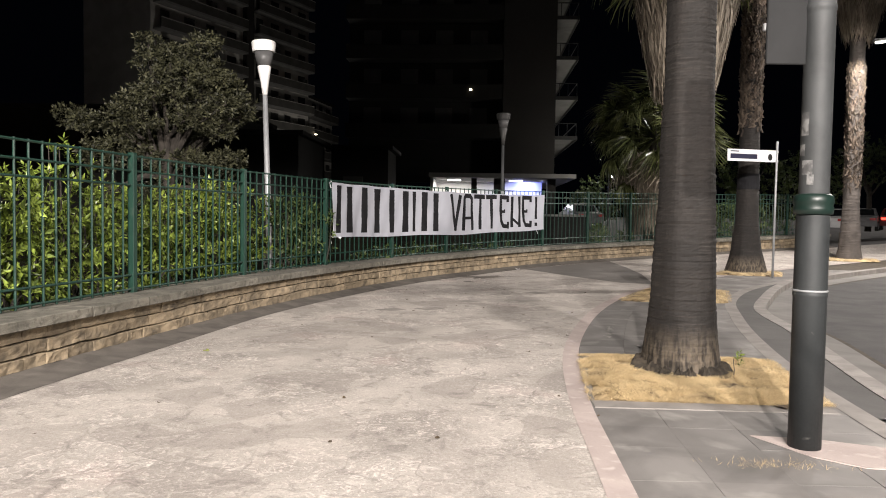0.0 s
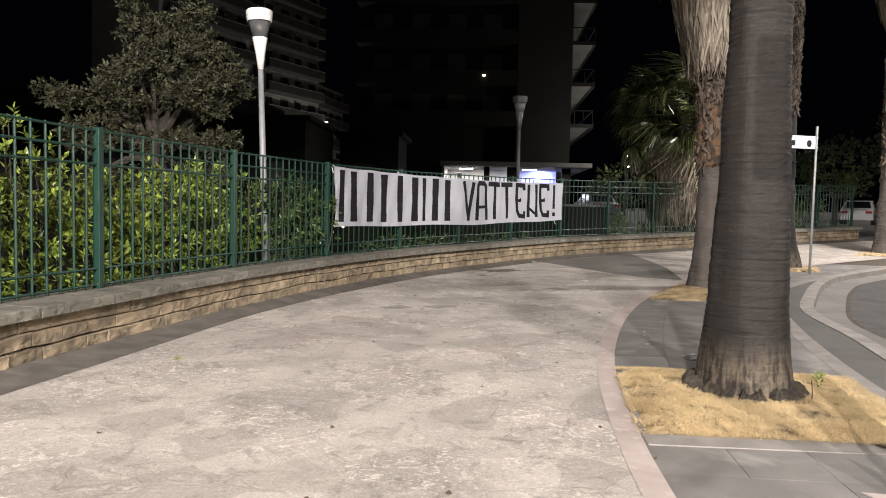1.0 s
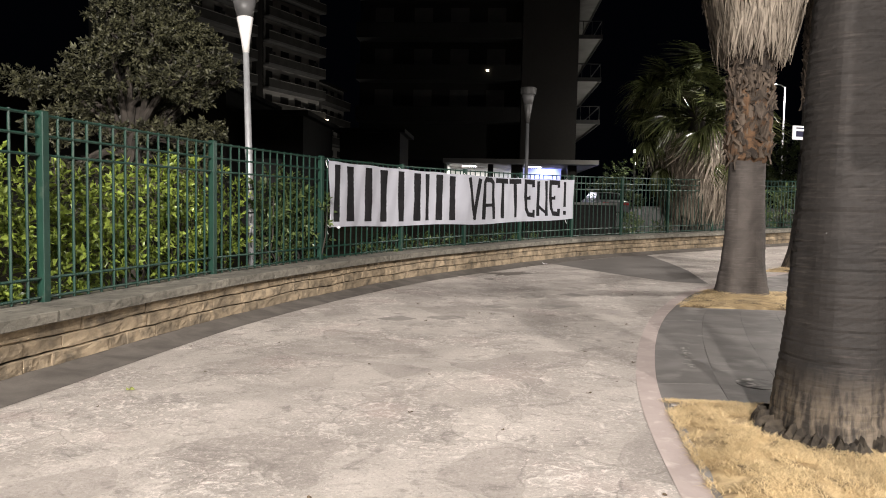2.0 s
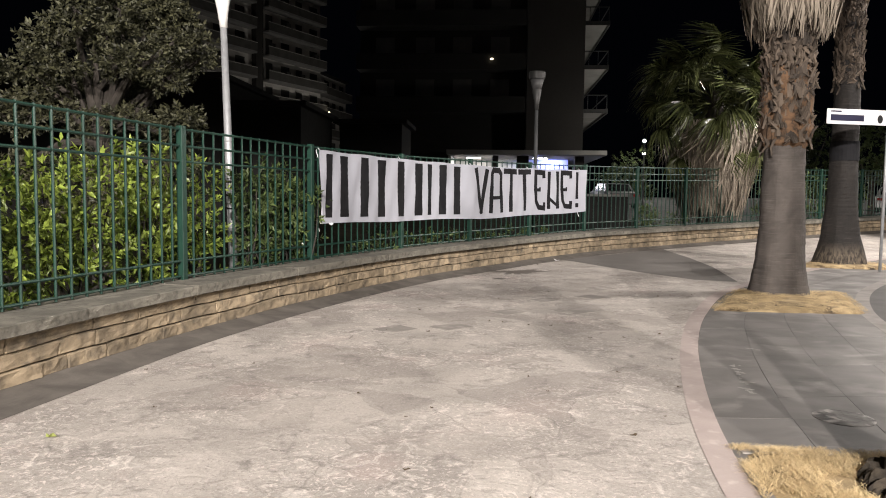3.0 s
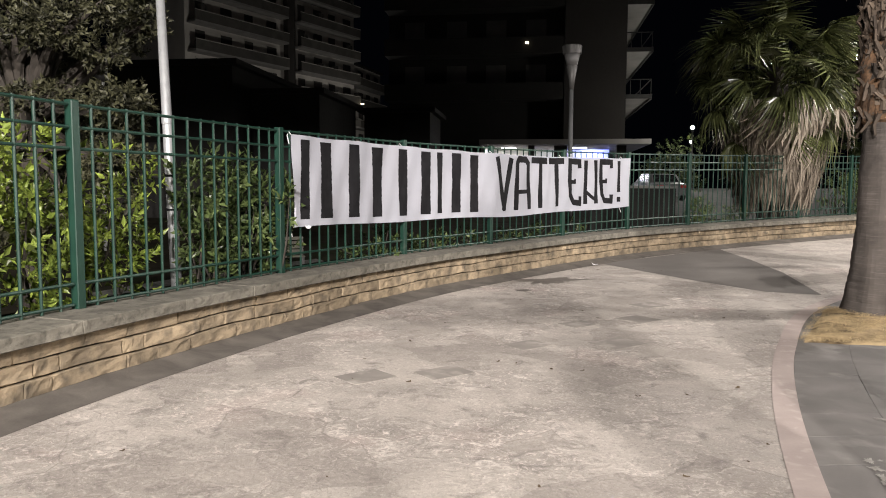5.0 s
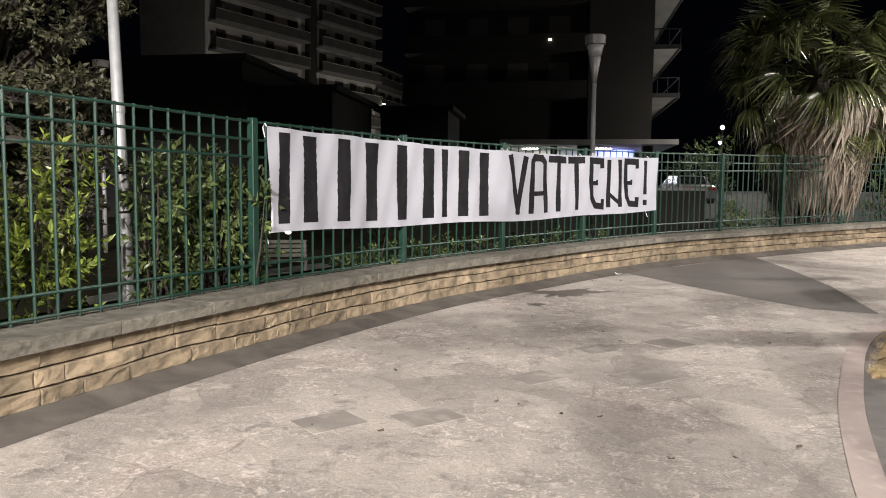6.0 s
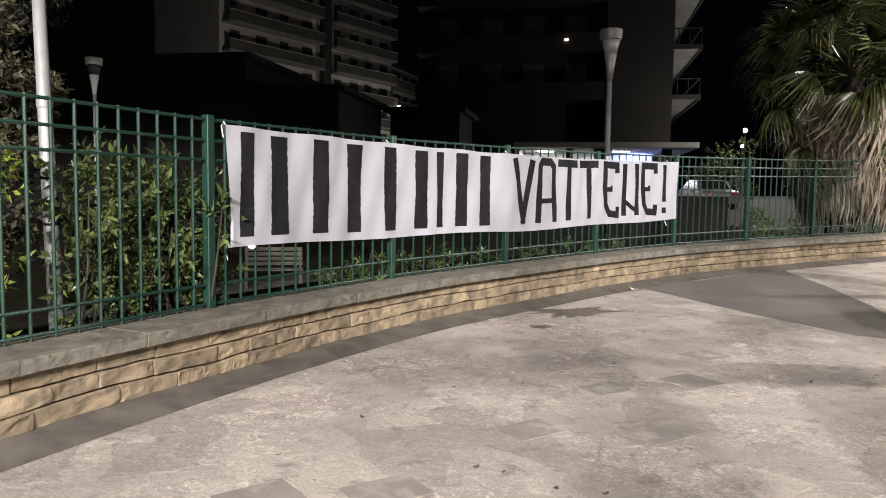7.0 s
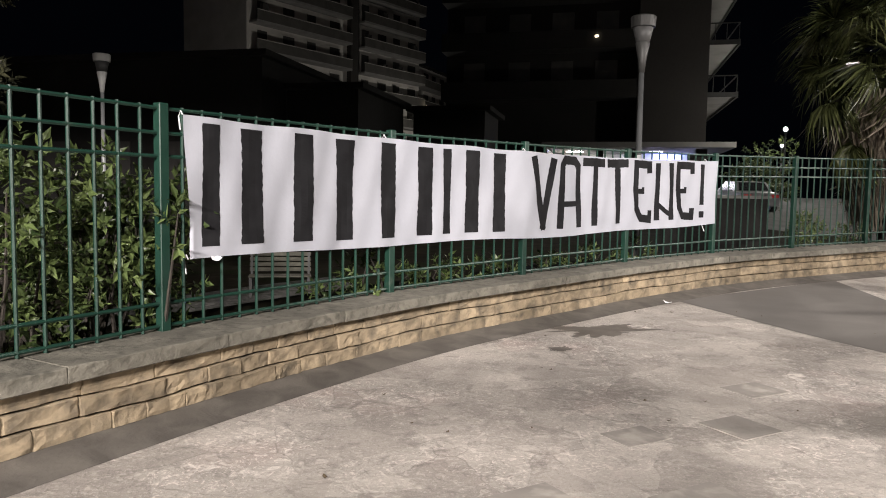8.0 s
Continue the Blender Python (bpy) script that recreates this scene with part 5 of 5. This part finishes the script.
for x0, x1, y0, y1, h in ((-24.0, -11.5, 33.0, 40.0, 5.6), (-11.5, -8.6, 35.0, 41.0, 4.6), (-8.4, -5.0, 42.0, 46.0, 4.2)):
    g = ground_z(y0) + 0.3
    hut = thing("low_building", "low unlit building in the dark garden", "building", (x0, y0, g))
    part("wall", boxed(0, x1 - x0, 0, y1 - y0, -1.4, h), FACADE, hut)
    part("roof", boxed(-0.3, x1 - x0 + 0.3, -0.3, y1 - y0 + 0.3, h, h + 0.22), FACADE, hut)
    for k in range(int((x1 - x0) / 2.6)):
        part("window", boxed(0.7 + k * 2.6, 1.9 + k * 2.6, -0.05, 0.02, 1.2, 2.6), SHUTTER, hut)



# ---- sprig at the foot of the thick palm ----
weed = thing("weed_sprig", "small green weed sprouting beside the palm foot", "weed", (3.0, 6.98, 0.03))
part("foliage", mesh_of("foliage", *leafy_shoots([((0, 0, 0.17), (0.05, 0.05, 0.08))], 40, 0.045, 95), HEDGE), HEDGE, weed)
part("stem", mesh_of("stem", *tube([(0, 0, -0.02), (0.01, 0.0, 0.09), (0, 0.01, 0.2)], [0.006, 0.005, 0.003], 5), WOOD), WOOD, weed)


# ---- parked cars ----
def parked_car(at, turn, paint, label, lights=None):
    car = thing("parked_car", label, "car", (at[0], at[1], ground_z(at[1]) - 0.14), turn, group="parked cars")
    profile = [(-2.05, 0.28), (-2.1, 0.6), (-1.95, 0.86), (-1.2, 0.94), (-0.75, 1.38), (0.65, 1.44), (1.45, 1.0), (1.95, 0.9), (2.08, 0.6), (2.02, 0.28)]
    vv, ff = [], []
    for y, k in ((-0.84, 0.97), (-0.8, 1.0), (0.8, 1.0), (0.84, 0.97)):
        for x, z in profile:
            tuck = 0.16 * max(0.0, z - 0.9) / 0.5
            vv.append((x * k, y - math.copysign(tuck, y), z))
    n = len(profile)
    for r in range(3):
        for k in range(n):
            k2 = (k + 1) % n
            ff.append((r * n + k, r * n + k2, (r + 1) * n + k2, (r + 1) * n + k))
    ff += [tuple(range(n))[::-1], tuple(3 * n + k for k in range(n))]
    body = part("body", mesh_of("body", vv, ff, paint), paint, car)
    for s in (-1, 1):
        glass = [(-1.12, s * 0.835, 0.97), (-0.72, s * 0.70, 1.34), (0.6, s * 0.69, 1.38), (1.3, s * 0.83, 1.0)]
        part("side_window", mesh_of("side_window", [(x, y + s * 0.012, z) for x, y, z in glass], [(0, 1, 2, 3)], GLASSDARK), GLASSDARK, body, "dark glass")
    part("rear_window", mesh_of("rear_window", [(-1.2, -0.66, 0.98), (-1.2, 0.66, 0.98), (-0.82, 0.58, 1.36), (-0.82, -0.58, 1.36)], [(0, 1, 2, 3)], GLASSDARK), GLASSDARK, body, "dark glass")
    for x in (-1.3, 1.28):
        for y in (-0.8, 0.8):
            w = part("wheel", mesh_of("wheel", *tube([(x, y - 0.1, 0.31), (x, y + 0.1, 0.31)], [0.31, 0.31], 16), RUBBER), RUBBER, car)
            part("rim", mesh_of("rim", *tube([(x, y - 0.112, 0.31), (x, y + 0.112, 0.31)], [0.19, 0.19], 12), STEEL), STEEL, w)
    for y in (-0.6, 0.6):
        part("tail_light", boxed(-2.13, -2.04, y - 0.16, y + 0.16, 0.66, 0.8, bevel=0.01), lights or TAILRED, car, "red tail light")
        part("headlight", boxed(1.98, 2.08, y - 0.18, y + 0.18, 0.6, 0.76, bevel=0.01), SIGNWHITE, car, "clear headlight")
    return car


GLASSDARK = surface("dark_car_glass", (0.01, 0.012, 0.014), (0.02, 0.022, 0.024), 2.0, 0.2, 0.0)
RUBBER = surface("tyre_rubber", (0.015, 0.015, 0.015), (0.03, 0.03, 0.03), 6.0, 0.8, 0.2)
TAILRED = surface("red_tail_plastic", (0.35, 0.01, 0.01), (0.45, 0.02, 0.015), 3.0, 0.3, 0.0)
CARWHITE = surface("white_car_paint", (0.68, 0.68, 0.68), (0.74, 0.74, 0.74), 0.7, 0.3, 0.0)
CARDARK = surface("dark_red_car_paint", (0.09, 0.02, 0.02), (0.13, 0.03, 0.028), 0.7, 0.3, 0.0)
CARGREY = surface("silver_car_paint", (0.15, 0.15, 0.155), (0.19, 0.19, 0.195), 0.7, 0.3, 0.0)
parked_car((22.3, 45.0), 60, CARWHITE, "white hatchback parked along the far street")
parked_car((25.0, 46.6), 60, CARGREY, "silver car parked along the far street")
parked_car((27.6, 47.6), 60, CARDARK, "dark red car parked along the far street", glow("lit_tail_light", (1.0, 0.05, 0.03), 4.0))
parked_car((6.9, 45.5), 100, CARGREY, "grey car parked under the apartment block").location.z += 0.02


# ---- lamps of the far court ----
def court_lamp(at, height, watts):
    x, y = at
    z = ground_z(y) - 0.14
    lamp = thing("court_lamp", "slim court lamp with a lit round globe", "lamp post", (x, y, z), group="court lamps")
    part("pole", mesh_of("pole", *turned([(0.05, 0), (0.04, height - 0.3)], 12), DARKMETAL), DARKMETAL, lamp)
    part("stem", mesh_of("stem", *turned([(0.07, height - 0.32), (0.09, height - 0.25)], 12), DARKMETAL), DARKMETAL, lamp)
    globe = bmesh.new()
    bmesh.ops.create_uvsphere(globe, u_segments=16, v_segments=10, radius=0.1)
    g = part("globe", globe, GLOBE, lamp, "lit white globe")
    g.matrix_basis = Matrix.Translation((0, 0, height - 0.1))
    light = bpy.data.lights.new("court_bulb", "POINT")
    light.energy, light.color, light.shadow_soft_size = watts, (1.0, 0.95, 0.86), 0.2
    new("court_bulb", light).matrix_basis = Matrix.Translation((x, y, z + height + 0.25))


GLOBE = glow("lamp_globe", (1.0, 0.95, 0.86), 14.0)
court_lamp((9.0, 47.5), 4.05, 420)
court_lamp((10.9, 57.0), 3.4, 320)
# the next two are added only to brighten the long pale block
court_lamp((-22.5, 66.0), 5.5, 900)
court_lamp((-17.5, 91.0), 5.5, 700)
court_lamp((13.6, 56.0), 5.2, 320)


# ---- bench in the garden ----
bench = thing("park_bench", "old slatted wooden park bench in the dark garden", "bench", (-6.1, 23.4, ground_z(23.4) - 0.7), 24)
BENCHWOOD = surface("weathered_bench_wood", (0.06, 0.058, 0.046), (0.12, 0.115, 0.093), 4.0, 0.8, 0.4, 30.0)
for k in range(4):
    part("seat_slat", boxed(-0.65, 0.65, -0.25 + k * 0.12, -0.16 + k * 0.12, 0.42, 0.45, bevel=0.006), BENCHWOOD, bench)
for k in range(4):
    part("back_slat", boxed(-0.65, 0.65, 0.24 + k * 0.02, 0.265 + k * 0.02, 0.5 + k * 0.11, 0.585 + k * 0.11, bevel=0.006), BENCHWOOD, bench)
for x in (-0.6, 0.6):
    for y in (-0.2, 0.2):
        part("leg", boxed(x - 0.03, x + 0.03, y - 0.03, y + 0.03, -0.05, 0.42), DARKMETAL, bench)
    part("back_post", boxed(x - 0.025, x + 0.025, 0.2, 0.24, 0.42, 0.92), DARKMETAL, bench)


# ---- small things on the paving ----
def flake(name, label, at, size, material, seed, curl=0.3, lift=0.0):
    rng = random.Random(seed)
    n = 9
    vv = [(0, 0, 0.004)]
    for k in range(n):
        a = 2 * math.pi * k / n
        r = size * rng.uniform(0.6, 1.1)
        vv.append((r * math.cos(a), 0.6 * r * math.sin(a), 0.004 + curl * size * abs(math.cos(a)) * rng.random()))
    top = [(0, 1 + k, 1 + (k + 1) % n) for k in range(n)]
    ob = new(name, mesh_of(name, vv, top, material))
    ob.matrix_basis = pose(at[0], at[1], ground_z(at[1]) + 0.002 + lift, 0, 0, rng.uniform(0, 360))
    return tagged(ob, label, "litter")


DRYLEAF = surface("dry_leaf", (0.05, 0.035, 0.02), (0.12, 0.085, 0.05), 20.0, 0.8, 0.1)
GREENLEAF = surface("fallen_green_leaf", (0.16, 0.2, 0.05), (0.3, 0.33, 0.1), 20.0, 0.6, 0.1)
flake("fallen_leaf", "curled yellow-green leaf on the pavement", (-2.65, 7.85), 0.05, GREENLEAF, 1, 0.8)
flake("paper_scrap", "small white paper scrap on the pavement", (1.62, 20.7), 0.07, SIGNWHITE, 2, 0.7)
flake("bark_scrap", "dark piece of bark on the pit edging", (3.1, 6.0), 0.11, DRYLEAF, 3, 0.3, 0.012)
rng = random.Random(17)
spots = [(0.57, 12.35), (-0.3, 8.75), (1.2, 6.2), (1.45, 5.6), (-0.62, 11.75)]
while len(spots) < 70:
    y = rng.uniform(2.5, 22)
    s = s_at(y)
    p, _ = along(s, rng.uniform(0.8, 5.5))
    spots.append((p.x, p.y))
for k, p in enumerate(spots):
    flake("dry_leaf", "small dark dry leaf lying on the pavement", p, rng.uniform(0.012, 0.032), DRYLEAF, 100 + k, 0.6)


def stain(at, rx, ry, turn, seed, material, label):
    n = 90
    vv = [(0, 0, 0.0025)]
    for k in range(n):
        a = 2 * math.pi * k / n
        r = 0.7 + 0.5 * noise.noise(Vector((math.cos(a) * 1.6 + seed, math.sin(a) * 1.6, 0))) + 0.55 * noise.noise(Vector((math.cos(a) * 5 + seed, math.sin(a) * 5, 3)))
        vv.append((rx * r * math.cos(a), ry * r * math.sin(a), 0.0025))
    ob = new("stain", mesh_of("stain", vv, [(0, 1 + k, 1 + (k + 1) % n) for k in range(n)], material))
    slope = math.degrees(math.atan((ground_z(at[1] + 0.5) - ground_z(at[1] - 0.5))))
    ob.matrix_basis = pose(at[0], at[1], ground_z(at[1]) + 0.001, slope, 0, 0) @ Matrix.Rotation(radians(turn), 4, "Z")
    return tagged(ob, label, "stain", kind="structure")


WETSTAIN = surface("damp_dark_stain", (0.10, 0.088, 0.075), (0.17, 0.15, 0.13), 4.0, 0.6, 0.1)
stain((0.6, 18.35), 0.75, 0.4, 35, 1, WETSTAIN, "dark damp stain on the pavement by the wall")
stain((-0.2, 18.35), 0.7, 0.25, 55, 2, WETSTAIN, "dark damp stain on the pavement by the wall")
stain((0.23, 17.2), 0.26, 0.15, 30, 3, WETSTAIN, "dark damp stain on the pavement by the wall")
DARKSLAB = surface("darker_repaired_concrete", (0.2, 0.182, 0.167), (0.31, 0.285, 0.258), 3.0, 0.78, 0.5, 40.0, contrast=(0.3, 0.7), blotch=((0.42, 0.386, 0.35), 4.0, 0.5, 0.66))
for k, (x, y, w, h, a) in enumerate(DARK_SLABS):
    ob = new("repair_patch", bm_mesh("repair_patch", boxed(-w / 2, w / 2, -h / 2, h / 2, -0.02, 0.0035), DARKSLAB))
    ob.matrix_basis = pose(x, y, ground_z(y), 0, 0, a)
    tagged(ob, "darker repaired square in the pale paving", "paving patch", kind="structure")
# grey wedge beside the wall: a cast shadow painted as a darker sheet
SHADOWGREY = surface("painted_shadow_grey", (0.115, 0.106, 0.097), (0.175, 0.162, 0.149), 1.1, 0.8, 0.3, 40.0, contrast=(0.3, 0.7))
outline = [(1.75, 21.0), (3.25, 18.6), (4.0, 17.6), (4.75, 17.4), (5.05, 20.0), (5.05, 22.0), (4.9, 24.2), (3.6, 22.9)]
pv = []
for k in range(len(outline)):
    a, b = Vector(outline[k]), Vector(outline[(k + 1) % len(outline)])
    for q in range(6):
        p = a.lerp(b, q / 6)
        pv.append((p.x, p.y, ground_z(p.y) + 0.004))
cx, cy = 3.9, 20.6
pv.append((cx, cy, ground_z(cy) + 0.004))
ring = [tuple(Vector(pv[k]).lerp(Vector(pv[-1]), 0.5)) for k in range(len(pv) - 1)]
ring = [(x, y, ground_z(y) + 0.004) for x, y, z in ring]
n = len(ring)
pf = []
allv = pv[:-1] + ring + [pv[-1]]
for k in range(n):
    k2 = (k + 1) % n
    pf += [(k, k2, n + k2, n + k), (n + k, n + k2, 2 * n)]
tagged(new("grey_patch", mesh_of("grey_patch", allv, pf, SHADOWGREY)), "cast shadow painted as a smooth grey wedge on the pale pavement", "paving patch", kind="structure")
# lime bloom on the grey belt
LIME = surface("pale_lime_bloom", (0.24, 0.232, 0.212), (0.42, 0.405, 0.375), 14.0, 0.9, 0.3, 60.0)
rng = random.Random(63)
for k in range(26):
    f = rng.random() ** 0.8
    x, y = (2.46 - 0.23 * f + rng.gauss(0, 0.02), 10.6 - 1.15 * f) if k < 20 else (3.0 + rng.gauss(0, 0.15), 11.25 + rng.gauss(0, 0.06))
    r = rng.uniform(0.012, 0.038)
    stain((x, y), r, r * rng.uniform(0.9, 2.2), rng.uniform(0, 180), 40 + k, LIME, "pale lime bloom on the grey slabs")
weeds = thing("dry_weeds", "sparse dry yellow weeds in a joint of the grey slabs", "weeds", (2.42, 4.57, 0.0), kind="stuff")
wv, wf = [], []
rng = random.Random(91)
for _ in range(190):
    p = Vector((rng.gauss(0, 0.2), rng.gauss(0, 0.05), 0.002))
    d = Vector((rng.uniform(-1, 1), rng.uniform(-1, 1), rng.uniform(0.1, 0.7))).normalized() * rng.uniform(0.02, 0.06)
    q = Vector((-d.y, d.x, 0)).normalized() * 0.0016
    o = len(wv)
    wv += [p - q, p + q, p + d]
    wf.append((o, o + 1, o + 2))
part("blades", mesh_of("blades", wv, wf, STRAW), STRAW, weeds)
# manhole in the grey belt
IRON = surface("worn_cast_iron", (0.07, 0.066, 0.062), (0.19, 0.18, 0.168), 9.0, 0.7, 0.8, 40.0, blotch=((0.5, 0.47, 0.44), 6.0, 0.52, 0.6))
lid = thing("manhole_cover", "round worn metal manhole cover in the grey belt", "manhole", (2.68, 8.87, 0.0))
part("rim", mesh_of("rim", *turned([(0.205, -0.02), (0.205, 0.002), (0.188, 0.003), (0.188, -0.004)], 28), IRON), IRON, lid)
part("cover", mesh_of("cover", *turned([(0.186, -0.02), (0.186, 0.003), (0.0, 0.004)], 28), IRON), IRON, lid)
# drain grating beside the kerb
grate = thing("drain_grate", "dark iron drain grating beside the kerb", "drain", (4.05, 5.6, 0.0), 12)
for k in range(9):
    part("grate_bar", boxed(-0.22, 0.22, -0.2 + k * 0.05, -0.175 + k * 0.05, -0.02, 0.004), DARKMETAL, grate)
part("grate_frame", boxed(-0.26, 0.26, -0.24, 0.24, -0.03, -0.006), DARKMETAL, grate)

# pale concrete footing beside the pole
foot_v = [(2.5, 5.2), (2.95, 5.15), (3.5, 4.95), (3.5, 4.5), (3.0, 4.55), (2.75, 4.75)]
fv = [(x, y, 0.004) for x, y in foot_v] + [(x, y, -0.02) for x, y in foot_v]
ff = [tuple(range(6)[::-1])] + [(k, (k + 1) % 6, 6 + (k + 1) % 6, 6 + k) for k in range(6)]
tagged(new("pole_footing", mesh_of("pole_footing", fv, ff, BORDER)), "pale concrete footing round the pole", "footing", kind="structure")

# ties and scraps on the fence
p, d = along(s_at(14.72), 0.06)
scrap = flake("paper_scrap", "torn white paper stuck to the fence post", (p.x, p.y), 0.06, SIGNWHITE, 8)
scrap.matrix_basis = pose(p.x, p.y, 1.12, 70, 0, 60)
for k, (u, v) in enumerate(((0.16, 1.0), (2.65, 1.0), (5.1, 1.0), (7.46, 1.0), (9.78, 1.0), (0.2, 0.0), (9.8, 0.0))):
    c = cloth_place(u, cloth_z(u, v))
    vv, ff = tube([c + Vector((0.0, 0.0, 0.0)), c + Vector((-0.03, 0.02, 0.035)), c + Vector((-0.06, 0.04, -0.01)), c + Vector((-0.02, 0.0, -0.12))], [0.006] * 4, 5)
    part("tie", mesh_of("tie", vv, ff, SIGNWHITE), SIGNWHITE, banner, "white tie string")

# ---- slabs of the grey belt ----
rng = random.Random(31)
belt = [(p, q) for p, q in zip(EDGE, STRIPLINE)]
acc, rows = 0.0, [20]
for i in range(21, len(belt)):
    acc += (belt[i][0] - belt[i - 1][0]).length
    if acc > 0.5 and belt[i][0].y < 23:
        rows.append(i)
        acc = 0.0
for r, (i0, i1) in enumerate(zip(rows, rows[1:])):
    for c in range(4):
        f0, f1 = c / 4, (c + 1) / 4
        cs = [belt[i0][0].lerp(belt[i0][1], f0), belt[i0][0].lerp(belt[i0][1], f1), belt[i1][0].lerp(belt[i1][1], f1), belt[i1][0].lerp(belt[i1][1], f0)]
        m = sum(cs, Vector()) / 4
        cs = [m + (p - m) * 0.994 for p in cs]
        dz = rng.uniform(-0.002, 0.002)
        vv = [(p.x, p.y, ground_z(p.y) - 0.03) for p in cs] + [(p.x, p.y, ground_z(p.y) - 0.002 + dz) for p in cs]
        ff = [(4, 5, 6, 7), (0, 1, 5, 4), (1, 2, 6, 5), (2, 3, 7, 6), (3, 0, 4, 7)]
        part("slab", mesh_of("slab", vv, ff, TILE), TILE, tree_belt)

# ---- garden wall beyond the fence ----
gw = thing("garden_wall", "dark garden wall with a pale ledge beyond the fence", "wall", (2.4, 33.0, ground_z(33) + 0.3), 8)
part("wall", boxed(0, 3.2, 0, 0.25, -1.2, 0.85), FACADE, gw)
part("ledge", boxed(-0.05, 3.25, -0.06, 0.31, 0.85, 0.95, bevel=0.01), SLABWHITE, gw, "pale concrete ledge")

# ---- stones and coping of the low wall ----
rng = random.Random(77)
S0, S1 = s_at(2.0), CUM[-1] - 0.1


def course(c):
    """The wavy bed joint under course c."""
    base = (0.045, 0.185, 0.325, 0.452)[c]
    wave = (0.0, 0.024, 0.022, 0.0)[c]
    return lambda s: base + wave * (noise.noise(Vector((s * 0.9, c * 7.0, 0))) + 0.5 * noise.noise(Vector((s * 2.7, c * 3.0, 4))))


for c in range(3):
    s = S0 + rng.uniform(0, 0.3)
    lo_line, hi_line = course(c), course(c + 1)
    while s < S1:
        ln = rng.choice((rng.uniform(0.24, 0.42), rng.uniform(0.4, 0.8))) * (1.0 if s < s_at(22) else 1.45)
        e = min(s + ln, S1)
        gap = rng.choice((0.0004, 0.0006, 0.0012, 0.004))
        vv, ff = rough_block(s + gap, e - gap, 0.33, 0.412 + rng.uniform(-0.012, 0.008), lambda q: lo_line(q) + 0.004 + 0.009 * abs(noise.noise(Vector((q * 7, c * 5.0, 2)))), lambda q: hi_line(q) - 0.005 - 0.012 * abs(noise.noise(Vector((q * 6, c * 9.0, 8)))), rng, 0.015, 9, 5)
        part("stone", mesh_of("stone", vv, ff, STONE), STONE, wall)
        s = e
s = S0 - 0.3
while s < S1:
    e = min(s + rng.uniform(1.0, 1.7), S1 + 0.1)
    dz = rng.uniform(-0.004, 0.004)
    vv, ff = rough_block(s + 0.004, e - 0.004, -0.14, 0.508 + rng.uniform(-0.008, 0.008), lambda q: 0.457, lambda q: 0.563 + dz + 0.006 * noise.noise(Vector((q * 3, 0, 0))), rng, 0.008, 18, 5)
    part("coping_slab", mesh_of("coping_slab", vv, ff, COPING), COPING, wall)
    s = e
